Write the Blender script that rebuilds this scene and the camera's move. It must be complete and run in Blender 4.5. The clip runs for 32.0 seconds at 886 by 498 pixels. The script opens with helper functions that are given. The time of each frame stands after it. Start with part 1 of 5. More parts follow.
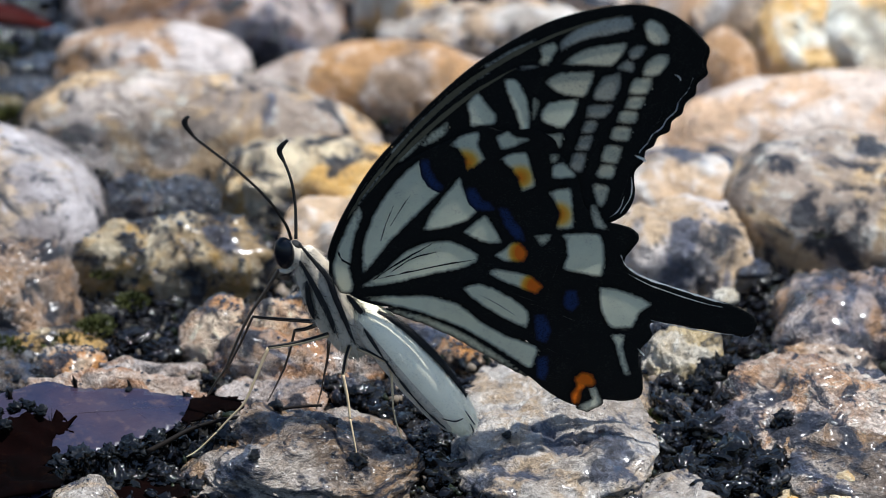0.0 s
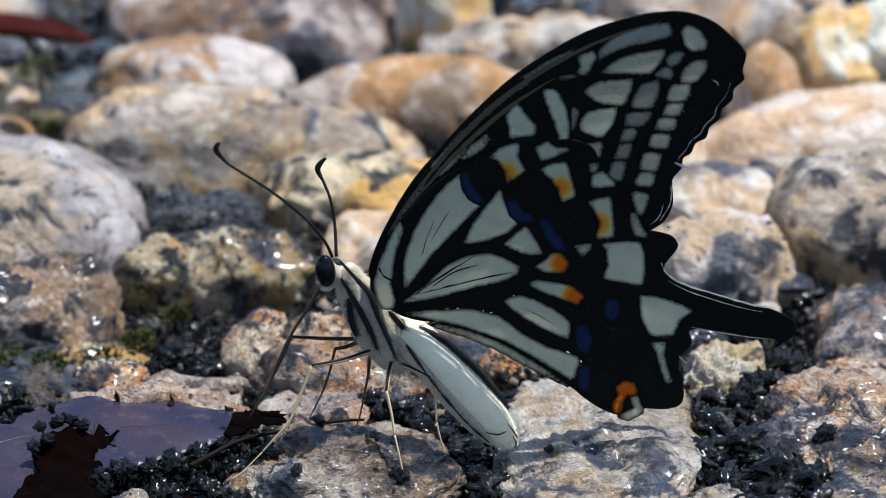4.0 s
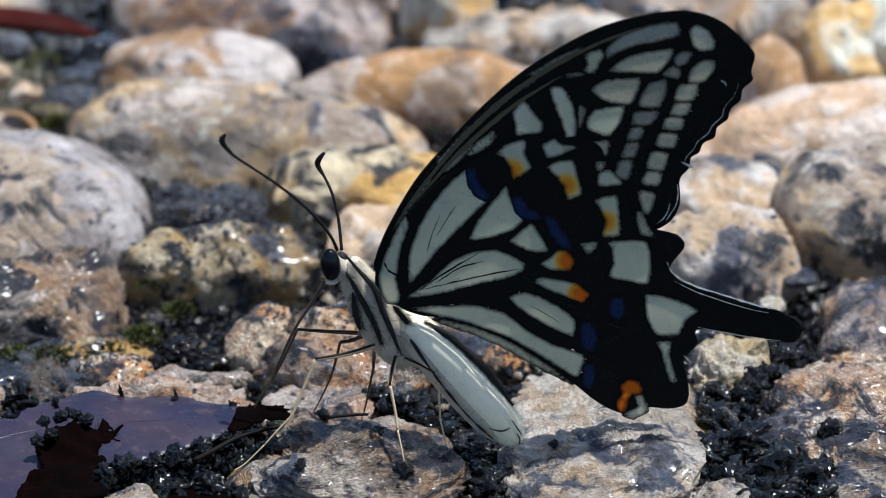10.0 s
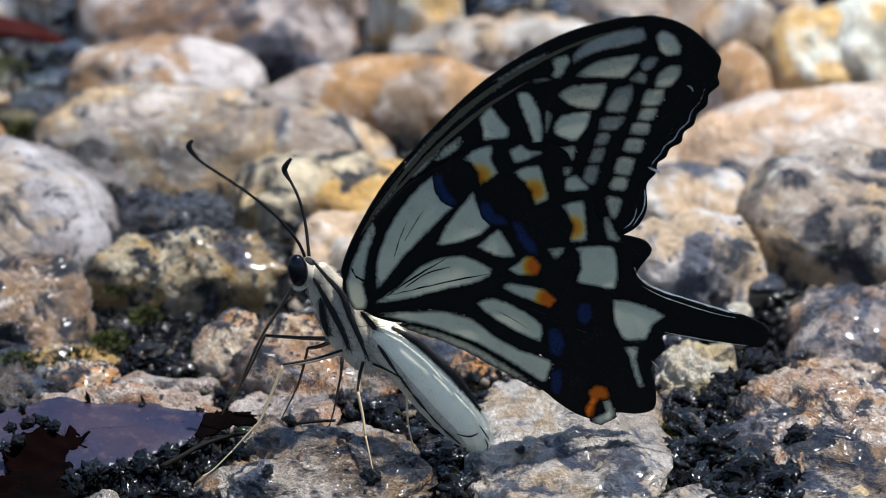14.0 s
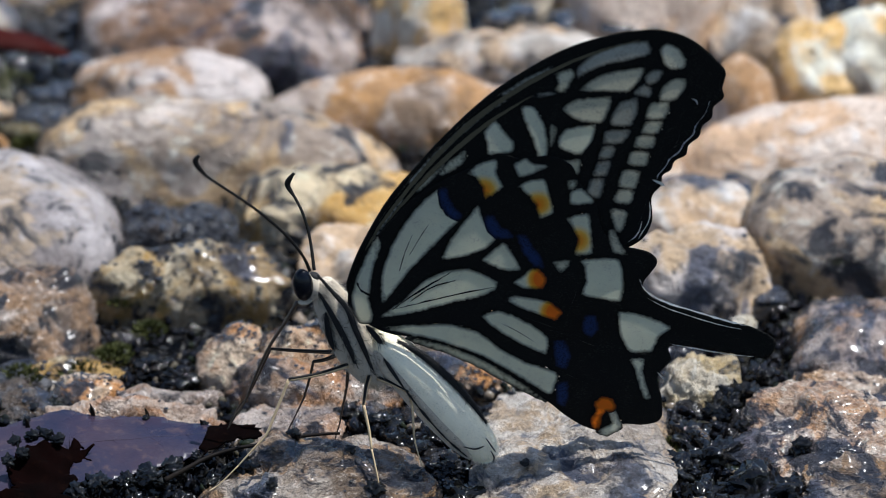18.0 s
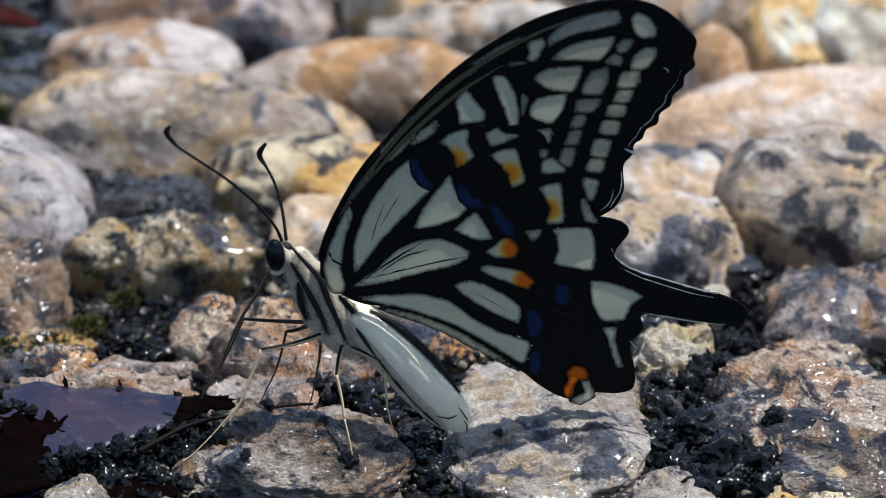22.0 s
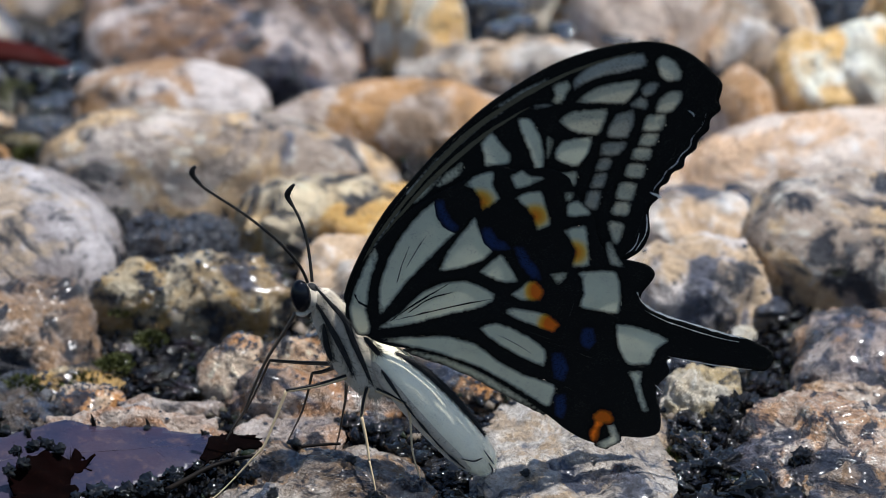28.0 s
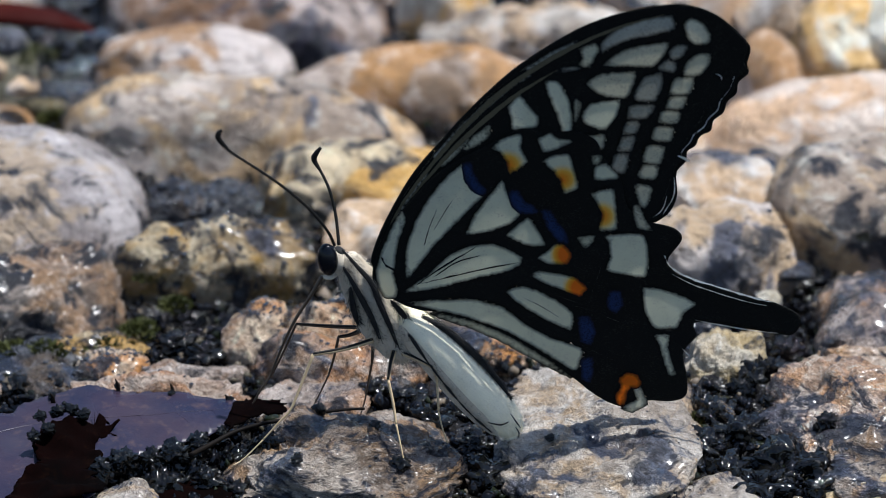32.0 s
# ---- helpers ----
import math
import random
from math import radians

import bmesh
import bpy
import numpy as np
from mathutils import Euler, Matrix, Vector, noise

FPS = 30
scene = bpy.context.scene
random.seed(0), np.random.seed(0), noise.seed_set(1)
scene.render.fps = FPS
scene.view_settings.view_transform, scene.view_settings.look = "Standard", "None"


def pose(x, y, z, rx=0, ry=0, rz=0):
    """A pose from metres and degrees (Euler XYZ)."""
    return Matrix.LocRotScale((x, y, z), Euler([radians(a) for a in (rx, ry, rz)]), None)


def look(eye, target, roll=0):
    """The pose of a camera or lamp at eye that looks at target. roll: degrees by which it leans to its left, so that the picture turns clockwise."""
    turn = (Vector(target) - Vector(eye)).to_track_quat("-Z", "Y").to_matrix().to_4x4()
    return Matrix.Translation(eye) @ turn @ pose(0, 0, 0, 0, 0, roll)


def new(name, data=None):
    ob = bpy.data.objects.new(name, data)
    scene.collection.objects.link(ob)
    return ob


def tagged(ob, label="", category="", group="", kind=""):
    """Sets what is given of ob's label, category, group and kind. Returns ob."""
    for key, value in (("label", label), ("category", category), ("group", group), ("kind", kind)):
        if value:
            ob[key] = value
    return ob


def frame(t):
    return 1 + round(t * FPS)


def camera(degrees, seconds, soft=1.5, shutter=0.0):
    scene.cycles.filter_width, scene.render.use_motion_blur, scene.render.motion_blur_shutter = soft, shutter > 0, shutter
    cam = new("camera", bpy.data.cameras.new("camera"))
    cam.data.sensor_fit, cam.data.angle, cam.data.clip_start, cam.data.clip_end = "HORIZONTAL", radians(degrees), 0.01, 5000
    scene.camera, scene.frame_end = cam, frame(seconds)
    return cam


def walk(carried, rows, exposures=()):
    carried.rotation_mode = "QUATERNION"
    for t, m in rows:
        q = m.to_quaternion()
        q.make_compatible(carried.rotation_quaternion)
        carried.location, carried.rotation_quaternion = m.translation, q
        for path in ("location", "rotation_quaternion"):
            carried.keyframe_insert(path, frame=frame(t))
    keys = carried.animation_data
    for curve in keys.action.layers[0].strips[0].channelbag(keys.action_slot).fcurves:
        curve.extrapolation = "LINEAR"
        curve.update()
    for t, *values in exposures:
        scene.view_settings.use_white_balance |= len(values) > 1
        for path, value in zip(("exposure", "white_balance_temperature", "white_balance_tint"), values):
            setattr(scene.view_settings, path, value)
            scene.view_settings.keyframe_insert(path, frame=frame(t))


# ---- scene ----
# A swallowtail butterfly drinking on wet cobbles, seen through a long lens from half a metre.
cam = camera(12, 32.0, soft=0.5)
cam.data.dof.use_dof = True
cam.data.dof.focus_distance = 0.496
cam.data.dof.aperture_fstop = 27.0
PATH = [
    (0.0, look((0.00560, -0.44277, 0.25220), (0.01302, -0.00098, 0.02466), 0.42)),
    (0.5, look((0.00560, -0.44260, 0.25212), (0.01237, -0.00028, 0.02559), 0.45)),
    (1.0, look((0.00560, -0.44283, 0.25223), (0.01172, -0.00045, 0.02579), 0.33)),
    (1.5, look((0.00560, -0.44273, 0.25218), (0.01150, -0.00049, 0.02547), 0.35)),
    (2.0, look((0.00560, -0.44264, 0.25214), (0.01091, -0.00040, 0.02542), 0.29)),
    (2.5, look((0.00560, -0.44284, 0.25224), (0.01140, -0.00026, 0.02619), 0.41)),
    (3.0, look((0.00560, -0.44285, 0.25224), (0.00824, -0.00014, 0.02638), 0.21)),
    (3.5, look((0.00560, -0.44296, 0.25230), (0.00752, -0.00018, 0.02656), 0.10)),
    (5.5, look((0.00560, -0.44264, 0.25214), (0.01049, -0.00095, 0.02432), 0.27)),
    (6.0, look((0.00560, -0.44273, 0.25218), (0.01032, 0.00095, 0.02827), 0.26)),
    (6.5, look((0.00560, -0.44256, 0.25209), (0.01025, 0.00010, 0.02618), 0.27)),
    (7.0, look((0.00560, -0.44227, 0.25195), (0.00952, -0.00050, 0.02427), 0.23)),
    (7.5, look((0.00560, -0.44235, 0.25199), (0.00813, 0.00005, 0.02553), 0.12)),
    (8.0, look((0.00560, -0.44253, 0.25208), (0.00829, -0.00019, 0.02551), 0.12)),
    (8.5, look((0.00560, -0.44270, 0.25217), (0.00764, 0.00017, 0.02662), 0.11)),
    (9.0, look((0.00560, -0.44283, 0.25223), (0.00560, 0.00000, 0.02660), 0.00)),
    (9.5, look((0.00560, -0.44257, 0.25210), (0.00531, 0.00015, 0.02625), -0.07)),
    (10.0, look((0.00560, -0.44227, 0.25195), (0.00758, 0.00004, 0.02529), 0.06)),
    (10.5, look((0.00560, -0.44256, 0.25210), (0.00854, -0.00104, 0.02392), 0.16)),
    (11.0, look((0.00560, -0.44233, 0.25198), (0.00820, 0.00037, 0.02610), 0.09)),
    (11.5, look((0.00560, -0.44266, 0.25215), (0.00775, 0.00034, 0.02686), 0.07)),
    (12.0, look((0.00560, -0.44253, 0.25208), (0.00509, 0.00095, 0.02772), -0.13)),
    (12.5, look((0.00560, -0.44252, 0.25208), (0.00610, 0.00007, 0.02598), -0.03)),
    (13.0, look((0.00560, -0.44272, 0.25218), (0.00539, -0.00084, 0.02468), -0.10)),
    (13.5, look((0.00560, -0.44250, 0.25207), (0.00981, -0.00054, 0.02478), 0.20)),
    (14.0, look((0.00560, -0.44257, 0.25210), (0.01147, 0.00004, 0.02611), 0.28)),
    (14.5, look((0.00560, -0.44261, 0.25212), (0.00838, 0.00106, 0.02817), 0.06)),
    (16.5, look((0.00560, -0.44226, 0.25194), (0.00892, 0.00109, 0.02737), 0.13)),
    (17.0, look((0.00560, -0.44225, 0.25194), (0.00821, 0.00056, 0.02627), 0.08)),
    (17.5, look((0.00560, -0.44193, 0.25178), (0.00973, 0.00079, 0.02597), 0.17)),
    (18.0, look((0.00560, -0.44224, 0.25193), (0.01096, 0.00105, 0.02727), 0.22)),
    (18.5, look((0.00560, -0.44219, 0.25191), (0.01213, 0.00065, 0.02639), 0.24)),
    (19.0, look((0.00560, -0.44238, 0.25200), (0.01537, 0.00031, 0.02631), 0.43)),
    (19.5, look((0.00560, -0.44240, 0.25201), (0.01701, 0.00212, 0.03001), 0.46)),
    (20.0, look((0.00560, -0.44264, 0.25214), (0.01915, 0.00074, 0.02800), 0.56)),
    (20.5, look((0.00560, -0.44251, 0.25207), (0.01729, 0.00039, 0.02689), 0.45)),
    (21.0, look((0.00560, -0.44210, 0.25186), (0.01671, -0.00018, 0.02473), 0.41)),
    (21.5, look((0.00560, -0.44237, 0.25200), (0.01532, -0.00076, 0.02421), 0.33)),
    (22.0, look((0.00560, -0.44251, 0.25207), (0.01415, -0.00085, 0.02430), 0.23)),
    (22.5, look((0.00560, -0.44220, 0.25191), (0.01275, 0.00056, 0.02627), 0.15)),
    (23.0, look((0.00560, -0.44234, 0.25198), (0.01070, 0.00097, 0.02735), 0.05)),
    (23.5, look((0.00560, -0.44243, 0.25203), (0.01019, 0.00121, 0.02803), 0.06)),
    (24.0, look((0.00560, -0.44199, 0.25181), (0.00929, 0.00069, 0.02592), 0.03)),
    (24.5, look((0.00560, -0.44229, 0.25196), (0.00967, 0.00061, 0.02648), 0.01)),
    (25.0, look((0.00560, -0.44211, 0.25186), (0.01039, 0.00125, 0.02733), 0.10)),
    (25.5, look((0.00560, -0.44198, 0.25180), (0.01033, 0.00317, 0.03082), 0.07)),
    (27.5, look((0.00560, -0.44229, 0.25196), (0.01244, 0.00225, 0.02981), 0.28)),
    (28.0, look((0.00560, -0.44290, 0.25227), (0.01089, 0.00096, 0.02872), 0.23)),
    (28.5, look((0.00560, -0.44276, 0.25220), (0.00584, 0.00057, 0.02756), -0.09)),
    (29.0, look((0.00560, -0.44256, 0.25209), (0.00586, 0.00069, 0.02728), -0.12)),
    (29.5, look((0.00560, -0.44239, 0.25201), (0.00597, -0.00010, 0.02532), -0.09)),
    (30.0, look((0.00560, -0.44258, 0.25211), (0.00735, 0.00009, 0.02617), -0.02)),
    (30.5, look((0.00560, -0.44224, 0.25193), (0.00889, -0.00024, 0.02469), 0.07)),
    (31.0, look((0.00560, -0.44225, 0.25194), (0.01017, 0.00026, 0.02571), 0.16)),
    (31.5, look((0.00560, -0.44279, 0.25221), (0.00971, -0.00080, 0.02496), 0.13)),
    (32.0, look((0.00560, -0.44247, 0.25205), (0.00802, -0.00047, 0.02479), 0.02)),
]
walk(cam, PATH, exposures=[(0.0, 0.42, 5840, 8), (2.0, 0.45, 5840, 8), (7.0, 0.26, 5840, 8), (12.0, 0.38, 5840, 8), (14.0, 0.38, 5840, 8), (18.0, 0.24, 5880, 9), (32.0, 0.23, 5880, 9)])

# ---- light: a clear sky and a sun behind the stones, to the right ----
SUN_UP, SUN_TURN = 70.0, 77.0
world = bpy.data.worlds.new("sky")
scene.world = world
world.use_nodes = True
sky = world.node_tree.nodes.new("ShaderNodeTexSky")
sky.sky_type, sky.sun_disc = "NISHITA", False
sky.sun_elevation, sky.sun_rotation = radians(SUN_UP), radians(SUN_TURN)
world.node_tree.links.new(sky.outputs["Color"], world.node_tree.nodes["Background"].inputs["Color"])
world.node_tree.nodes["Background"].inputs["Strength"].default_value = 0.105
sun = new("sun", bpy.data.lights.new("sun", "SUN"))
sun.data.energy, sun.data.angle, sun.data.color = 5.4, radians(0.6), (1.0, 0.95, 0.88)
SUN_WAY = Vector((math.sin(radians(SUN_TURN)) * math.cos(radians(SUN_UP)),
                  math.cos(radians(SUN_TURN)) * math.cos(radians(SUN_UP)), math.sin(radians(SUN_UP))))
sun.matrix_world = look(SUN_WAY * 3, (0, 0, 0))


# ---- materials ----
class Nodes:
    """A material's node tree, with short ways to add the nodes that it needs."""

    def __init__(self, name):
        self.mat = bpy.data.materials.new(name)
        self.mat.use_nodes = True
        self.tree = self.mat.node_tree
        self.bsdf = self.tree.nodes["Principled BSDF"]
        geo = self.tree.nodes.new("ShaderNodeTexCoord")
        self.place = geo.outputs["Object"]

    def add(self, kind, **inputs):
        node = self.tree.nodes.new(kind)
        for key, value in inputs.items():
            self.set(node.inputs[key], value)
        return node

    def set(self, socket, value):
        if isinstance(value, bpy.types.NodeSocket):
            self.tree.links.new(value, socket)
        else:
            socket.default_value = value

    def spread(self):
        """Shift the pattern from object to object."""
        info = self.add("ShaderNodeObjectInfo")
        grow = self.add("ShaderNodeVectorMath")
        grow.operation = "SCALE"
        self.set(grow.inputs[0], info.outputs["Color"])
        grow.inputs["Scale"].default_value = 3.1
        shift = self.add("ShaderNodeVectorMath")
        shift.operation = "ADD"
        self.set(shift.inputs[0], self.place)
        self.set(shift.inputs[1], grow.outputs[0])
        self.place = shift.outputs[0]
        return info.outputs["Random"]

    def noise(self, scale, detail=4.0, rough=0.55, warp=0.0, stretch=None):
        at = self.place
        if stretch:
            m = self.add("ShaderNodeMapping", Vector=at)
            m.inputs["Scale"].default_value = stretch
            m.inputs["Rotation"].default_value = (0.3, 0.25, 0.5)
            at = m.outputs[0]
        n = self.add("ShaderNodeTexNoise", Vector=at, Scale=scale, Detail=detail, Roughness=rough, Distortion=warp)
        return n.outputs["Fac"]

    def ramp(self, fac, stops):
        r = self.add("ShaderNodeValToRGB", Fac=fac)
        while len(r.color_ramp.elements) < len(stops):
            r.color_ramp.elements.new(0.5)
        for e, (at, col) in zip(r.color_ramp.elements, stops):
            e.position, e.color = at, (*(col if isinstance(col, tuple) else (col, col, col)), 1)
        return r.outputs["Color"]

    def mix(self, fac, a, b, blend="MIX"):
        m = self.add("ShaderNodeMix")
        m.data_type, m.blend_type = "RGBA", blend
        for socket, value in ((m.inputs[0], fac), (m.inputs[6], a), (m.inputs[7], b)):
            self.set(socket, (*value, 1) if isinstance(value, tuple) and len(value) == 3 else value)
        return m.outputs[2]

    def sum(self, a, b, k):
        m = self.add("ShaderNodeMath")
        m.operation = "MULTIPLY_ADD"
        self.set(m.inputs[0], b), self.set(m.inputs[1], k), self.set(m.inputs[2], a)
        return m.outputs[0]

    def bump(self, height, distance, strength=1.0):
        b = self.add("ShaderNodeBump", Height=height, Distance=distance, Strength=strength)
        self.set(self.bsdf.inputs["Normal"], b.outputs[0])

    def done(self, color=None, roughness=None, **more):
        if color is not None:
            self.set(self.bsdf.inputs["Base Color"], (*color, 1) if isinstance(color, tuple) else color)
        if roughness is not None:
            self.set(self.bsdf.inputs["Roughness"], roughness)
        for key, value in more.items():
            self.set(self.bsdf.inputs[key.replace("_", " ")], value)
        return self.mat


def rock(name, light, mid, warm, dark, hollow_cut=0.45, layers=False, wet=0.5, shade=0.43, iron=0.48, crisp=0.0):
    """Worn granite or quartzite: pale grains, warm iron stain, dark mica, near-black hollows in the bump, patches of
    wet gloss.
    """
    n = Nodes(name)
    n.spread()
    near = max(crisp, 0.0)
    # far stones: sheen on top and dark fronts put into paler and darker patches
    if crisp < 0:
        light, mid = tuple(min(0.84, 1.1 * c) for c in light), tuple(0.7 * c for c in mid)
    long = (1, 1, 3.4) if layers else None
    wide = 0.6 if crisp < 0 else 1.0
    big = n.noise(62 * wide, 5, 0.62, 0.5)
    zone = n.noise(48 + 40 * near, 7, 0.6, 0.8, (1, 1, 1.7) if layers else None)
    stain = n.noise(115 * wide, 6, 0.6, 1.0)
    grain = n.noise(430 + 260 * crisp, 6, 0.7, 0.4, long)
    fine = n.noise(2200, 3, 0.75)
    hollow = n.noise((175 - 45 * near) * (1 + wide) / 2, 9, 0.64, 0.7, long)
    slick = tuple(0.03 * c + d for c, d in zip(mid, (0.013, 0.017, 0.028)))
    base = n.mix(n.ramp(big, [(0.42, 0.0), (0.55, 1.0)]), mid, light)
    base = n.mix(n.ramp(stain, [(iron, 0.0), (iron + (0.06 if crisp < 0 else 0.1), 0.9)]), base, warm)
    base = n.mix(n.ramp(grain, [(0.36, 0.3 + 0.18 * near - 0.35 * min(crisp, 0)), (0.49, 0.0)]), base, tuple(0.3 * c for c in mid))
    base = n.mix(n.ramp(grain, [(0.54, 0.0), (0.68, 0.45 + 0.25 * near - 0.3 * min(crisp, 0))]), base, tuple(min(0.82, 1.3 * c + 0.06) for c in light))
    base = n.mix(n.ramp(fine, [(0.36, 0.25 + 0.2 * near), (0.5, 0.0)]), base, tuple(0.5 * c for c in mid))
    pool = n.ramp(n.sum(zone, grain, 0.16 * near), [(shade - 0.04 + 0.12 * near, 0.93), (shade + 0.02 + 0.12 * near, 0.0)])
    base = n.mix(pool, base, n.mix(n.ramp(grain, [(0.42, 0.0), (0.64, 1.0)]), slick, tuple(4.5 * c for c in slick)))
    # darker where the bump is low
    base = n.mix(n.ramp(hollow, [(hollow_cut - 0.05, 0.96), (hollow_cut + 0.02, 0.0)]), base, dark)
    gloss = n.ramp(n.noise(190, 5, 0.65), [(0.42 + 0.06 * wet, 0.12 + 0.28 * (1 - wet)), (0.62, 0.5 - 0.1 * wet)])
    n.bump(n.sum(n.sum(grain, hollow, 1.6), fine, 0.2 + 0.35 * near), 0.0014 - 0.0002 * near, 1.0)
    if crisp > 0:
        n.done(Coat_Weight=n.mix(0.5, pool, n.ramp(n.noise(150, 4, 0.6), [(0.4, 1.0), (0.58, 0.0)])), Coat_Roughness=0.17)
    return n.done(base, gloss, Specular_IOR_Level=0.5)


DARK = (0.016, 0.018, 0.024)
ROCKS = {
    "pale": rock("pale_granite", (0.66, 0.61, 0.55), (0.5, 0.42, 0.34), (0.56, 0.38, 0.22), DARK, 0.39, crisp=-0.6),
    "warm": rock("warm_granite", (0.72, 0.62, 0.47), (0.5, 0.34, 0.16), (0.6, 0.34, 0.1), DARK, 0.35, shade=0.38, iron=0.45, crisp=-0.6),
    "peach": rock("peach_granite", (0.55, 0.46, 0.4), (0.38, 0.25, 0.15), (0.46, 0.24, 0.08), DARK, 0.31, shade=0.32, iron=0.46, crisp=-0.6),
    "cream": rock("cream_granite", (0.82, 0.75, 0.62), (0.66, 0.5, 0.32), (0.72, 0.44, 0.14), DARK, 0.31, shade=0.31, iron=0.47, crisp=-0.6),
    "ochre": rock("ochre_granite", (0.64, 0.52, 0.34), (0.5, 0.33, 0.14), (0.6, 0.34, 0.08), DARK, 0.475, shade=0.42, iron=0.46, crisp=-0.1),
    # its wide tone gap also paints the lit crown and shaded front
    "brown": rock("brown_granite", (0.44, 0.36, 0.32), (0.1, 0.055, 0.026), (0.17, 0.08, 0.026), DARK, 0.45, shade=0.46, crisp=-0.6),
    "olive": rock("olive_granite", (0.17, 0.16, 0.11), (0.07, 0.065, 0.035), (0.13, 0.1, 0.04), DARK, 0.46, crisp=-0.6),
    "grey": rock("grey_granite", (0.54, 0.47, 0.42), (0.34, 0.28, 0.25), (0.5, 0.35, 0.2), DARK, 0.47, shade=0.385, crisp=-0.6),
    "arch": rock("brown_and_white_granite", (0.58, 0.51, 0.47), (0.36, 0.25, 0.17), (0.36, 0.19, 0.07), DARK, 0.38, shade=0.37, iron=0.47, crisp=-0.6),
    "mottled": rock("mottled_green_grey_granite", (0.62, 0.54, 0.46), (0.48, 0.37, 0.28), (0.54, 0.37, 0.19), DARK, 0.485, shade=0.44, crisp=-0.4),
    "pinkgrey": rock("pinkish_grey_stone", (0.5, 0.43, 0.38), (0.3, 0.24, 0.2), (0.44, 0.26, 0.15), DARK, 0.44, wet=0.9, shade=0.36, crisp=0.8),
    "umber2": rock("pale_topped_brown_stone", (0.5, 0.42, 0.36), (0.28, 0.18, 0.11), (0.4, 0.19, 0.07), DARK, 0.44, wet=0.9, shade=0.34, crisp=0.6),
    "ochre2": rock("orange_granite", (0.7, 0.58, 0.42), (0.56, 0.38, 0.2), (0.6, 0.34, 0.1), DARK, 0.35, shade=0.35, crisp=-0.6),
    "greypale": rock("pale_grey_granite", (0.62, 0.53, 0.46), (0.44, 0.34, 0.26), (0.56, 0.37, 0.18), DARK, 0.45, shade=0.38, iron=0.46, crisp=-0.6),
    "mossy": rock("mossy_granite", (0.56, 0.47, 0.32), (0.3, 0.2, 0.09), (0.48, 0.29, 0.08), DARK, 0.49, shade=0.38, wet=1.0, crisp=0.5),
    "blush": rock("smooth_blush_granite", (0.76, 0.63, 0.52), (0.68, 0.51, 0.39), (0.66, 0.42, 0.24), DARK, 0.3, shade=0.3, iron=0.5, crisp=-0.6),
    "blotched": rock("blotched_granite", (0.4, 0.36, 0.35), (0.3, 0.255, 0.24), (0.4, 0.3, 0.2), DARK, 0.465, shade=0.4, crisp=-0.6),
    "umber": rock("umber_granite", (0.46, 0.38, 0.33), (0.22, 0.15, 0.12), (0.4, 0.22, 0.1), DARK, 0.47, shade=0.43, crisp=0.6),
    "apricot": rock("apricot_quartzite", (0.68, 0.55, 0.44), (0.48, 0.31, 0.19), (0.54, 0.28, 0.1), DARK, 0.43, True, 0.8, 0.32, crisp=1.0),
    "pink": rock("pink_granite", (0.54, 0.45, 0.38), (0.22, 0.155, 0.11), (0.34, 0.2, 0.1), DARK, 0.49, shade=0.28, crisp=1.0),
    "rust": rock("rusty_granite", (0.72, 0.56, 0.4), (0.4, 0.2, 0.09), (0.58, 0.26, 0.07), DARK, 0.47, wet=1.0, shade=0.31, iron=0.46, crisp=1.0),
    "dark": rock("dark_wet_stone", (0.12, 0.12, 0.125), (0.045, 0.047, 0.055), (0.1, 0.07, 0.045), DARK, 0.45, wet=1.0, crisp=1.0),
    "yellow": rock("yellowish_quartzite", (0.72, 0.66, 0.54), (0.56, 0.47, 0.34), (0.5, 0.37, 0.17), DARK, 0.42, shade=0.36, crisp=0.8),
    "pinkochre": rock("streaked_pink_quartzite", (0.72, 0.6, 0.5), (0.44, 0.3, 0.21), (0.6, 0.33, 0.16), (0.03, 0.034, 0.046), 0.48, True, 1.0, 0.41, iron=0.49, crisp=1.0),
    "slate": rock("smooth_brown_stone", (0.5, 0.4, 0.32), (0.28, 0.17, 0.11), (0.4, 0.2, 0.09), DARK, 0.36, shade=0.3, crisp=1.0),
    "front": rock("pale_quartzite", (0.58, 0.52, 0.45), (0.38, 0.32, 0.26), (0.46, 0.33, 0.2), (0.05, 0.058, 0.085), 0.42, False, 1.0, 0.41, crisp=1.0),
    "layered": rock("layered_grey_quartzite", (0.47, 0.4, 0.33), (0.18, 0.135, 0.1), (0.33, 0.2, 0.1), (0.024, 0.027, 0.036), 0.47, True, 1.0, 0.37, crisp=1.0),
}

n = Nodes("wet_black_grit_bed")
bed = n.mix(n.ramp(n.noise(300, 6, 0.7), [(0.4, 0.0), (0.7, 1.0)]), (0.006, 0.006, 0.007), (0.022, 0.02, 0.018))
bed = n.mix(n.ramp(n.noise(45, 3), [(0.5, 0.0), (0.7, 0.5)]), bed, (0.025, 0.022, 0.01))
n.bump(n.noise(700, 3, 0.55), 0.0009, 1.0)
GRIT_BED = n.done(bed, n.ramp(n.noise(700, 3), [(0.4, 0.07), (0.65, 0.3)]), Specular_IOR_Level=0.4)

n = Nodes("wet_grit")
isle = n.add("ShaderNodeNewGeometry").outputs["Random Per Island"]
tint = n.ramp(isle, [(0.0, (0.002, 0.002, 0.003)), (0.7, (0.005, 0.005, 0.006)), (0.9, (0.012, 0.016, 0.007)), (0.99, (0.2, 0.16, 0.12))])
GRIT = n.done(tint, 0.07, Specular_IOR_Level=0.36)

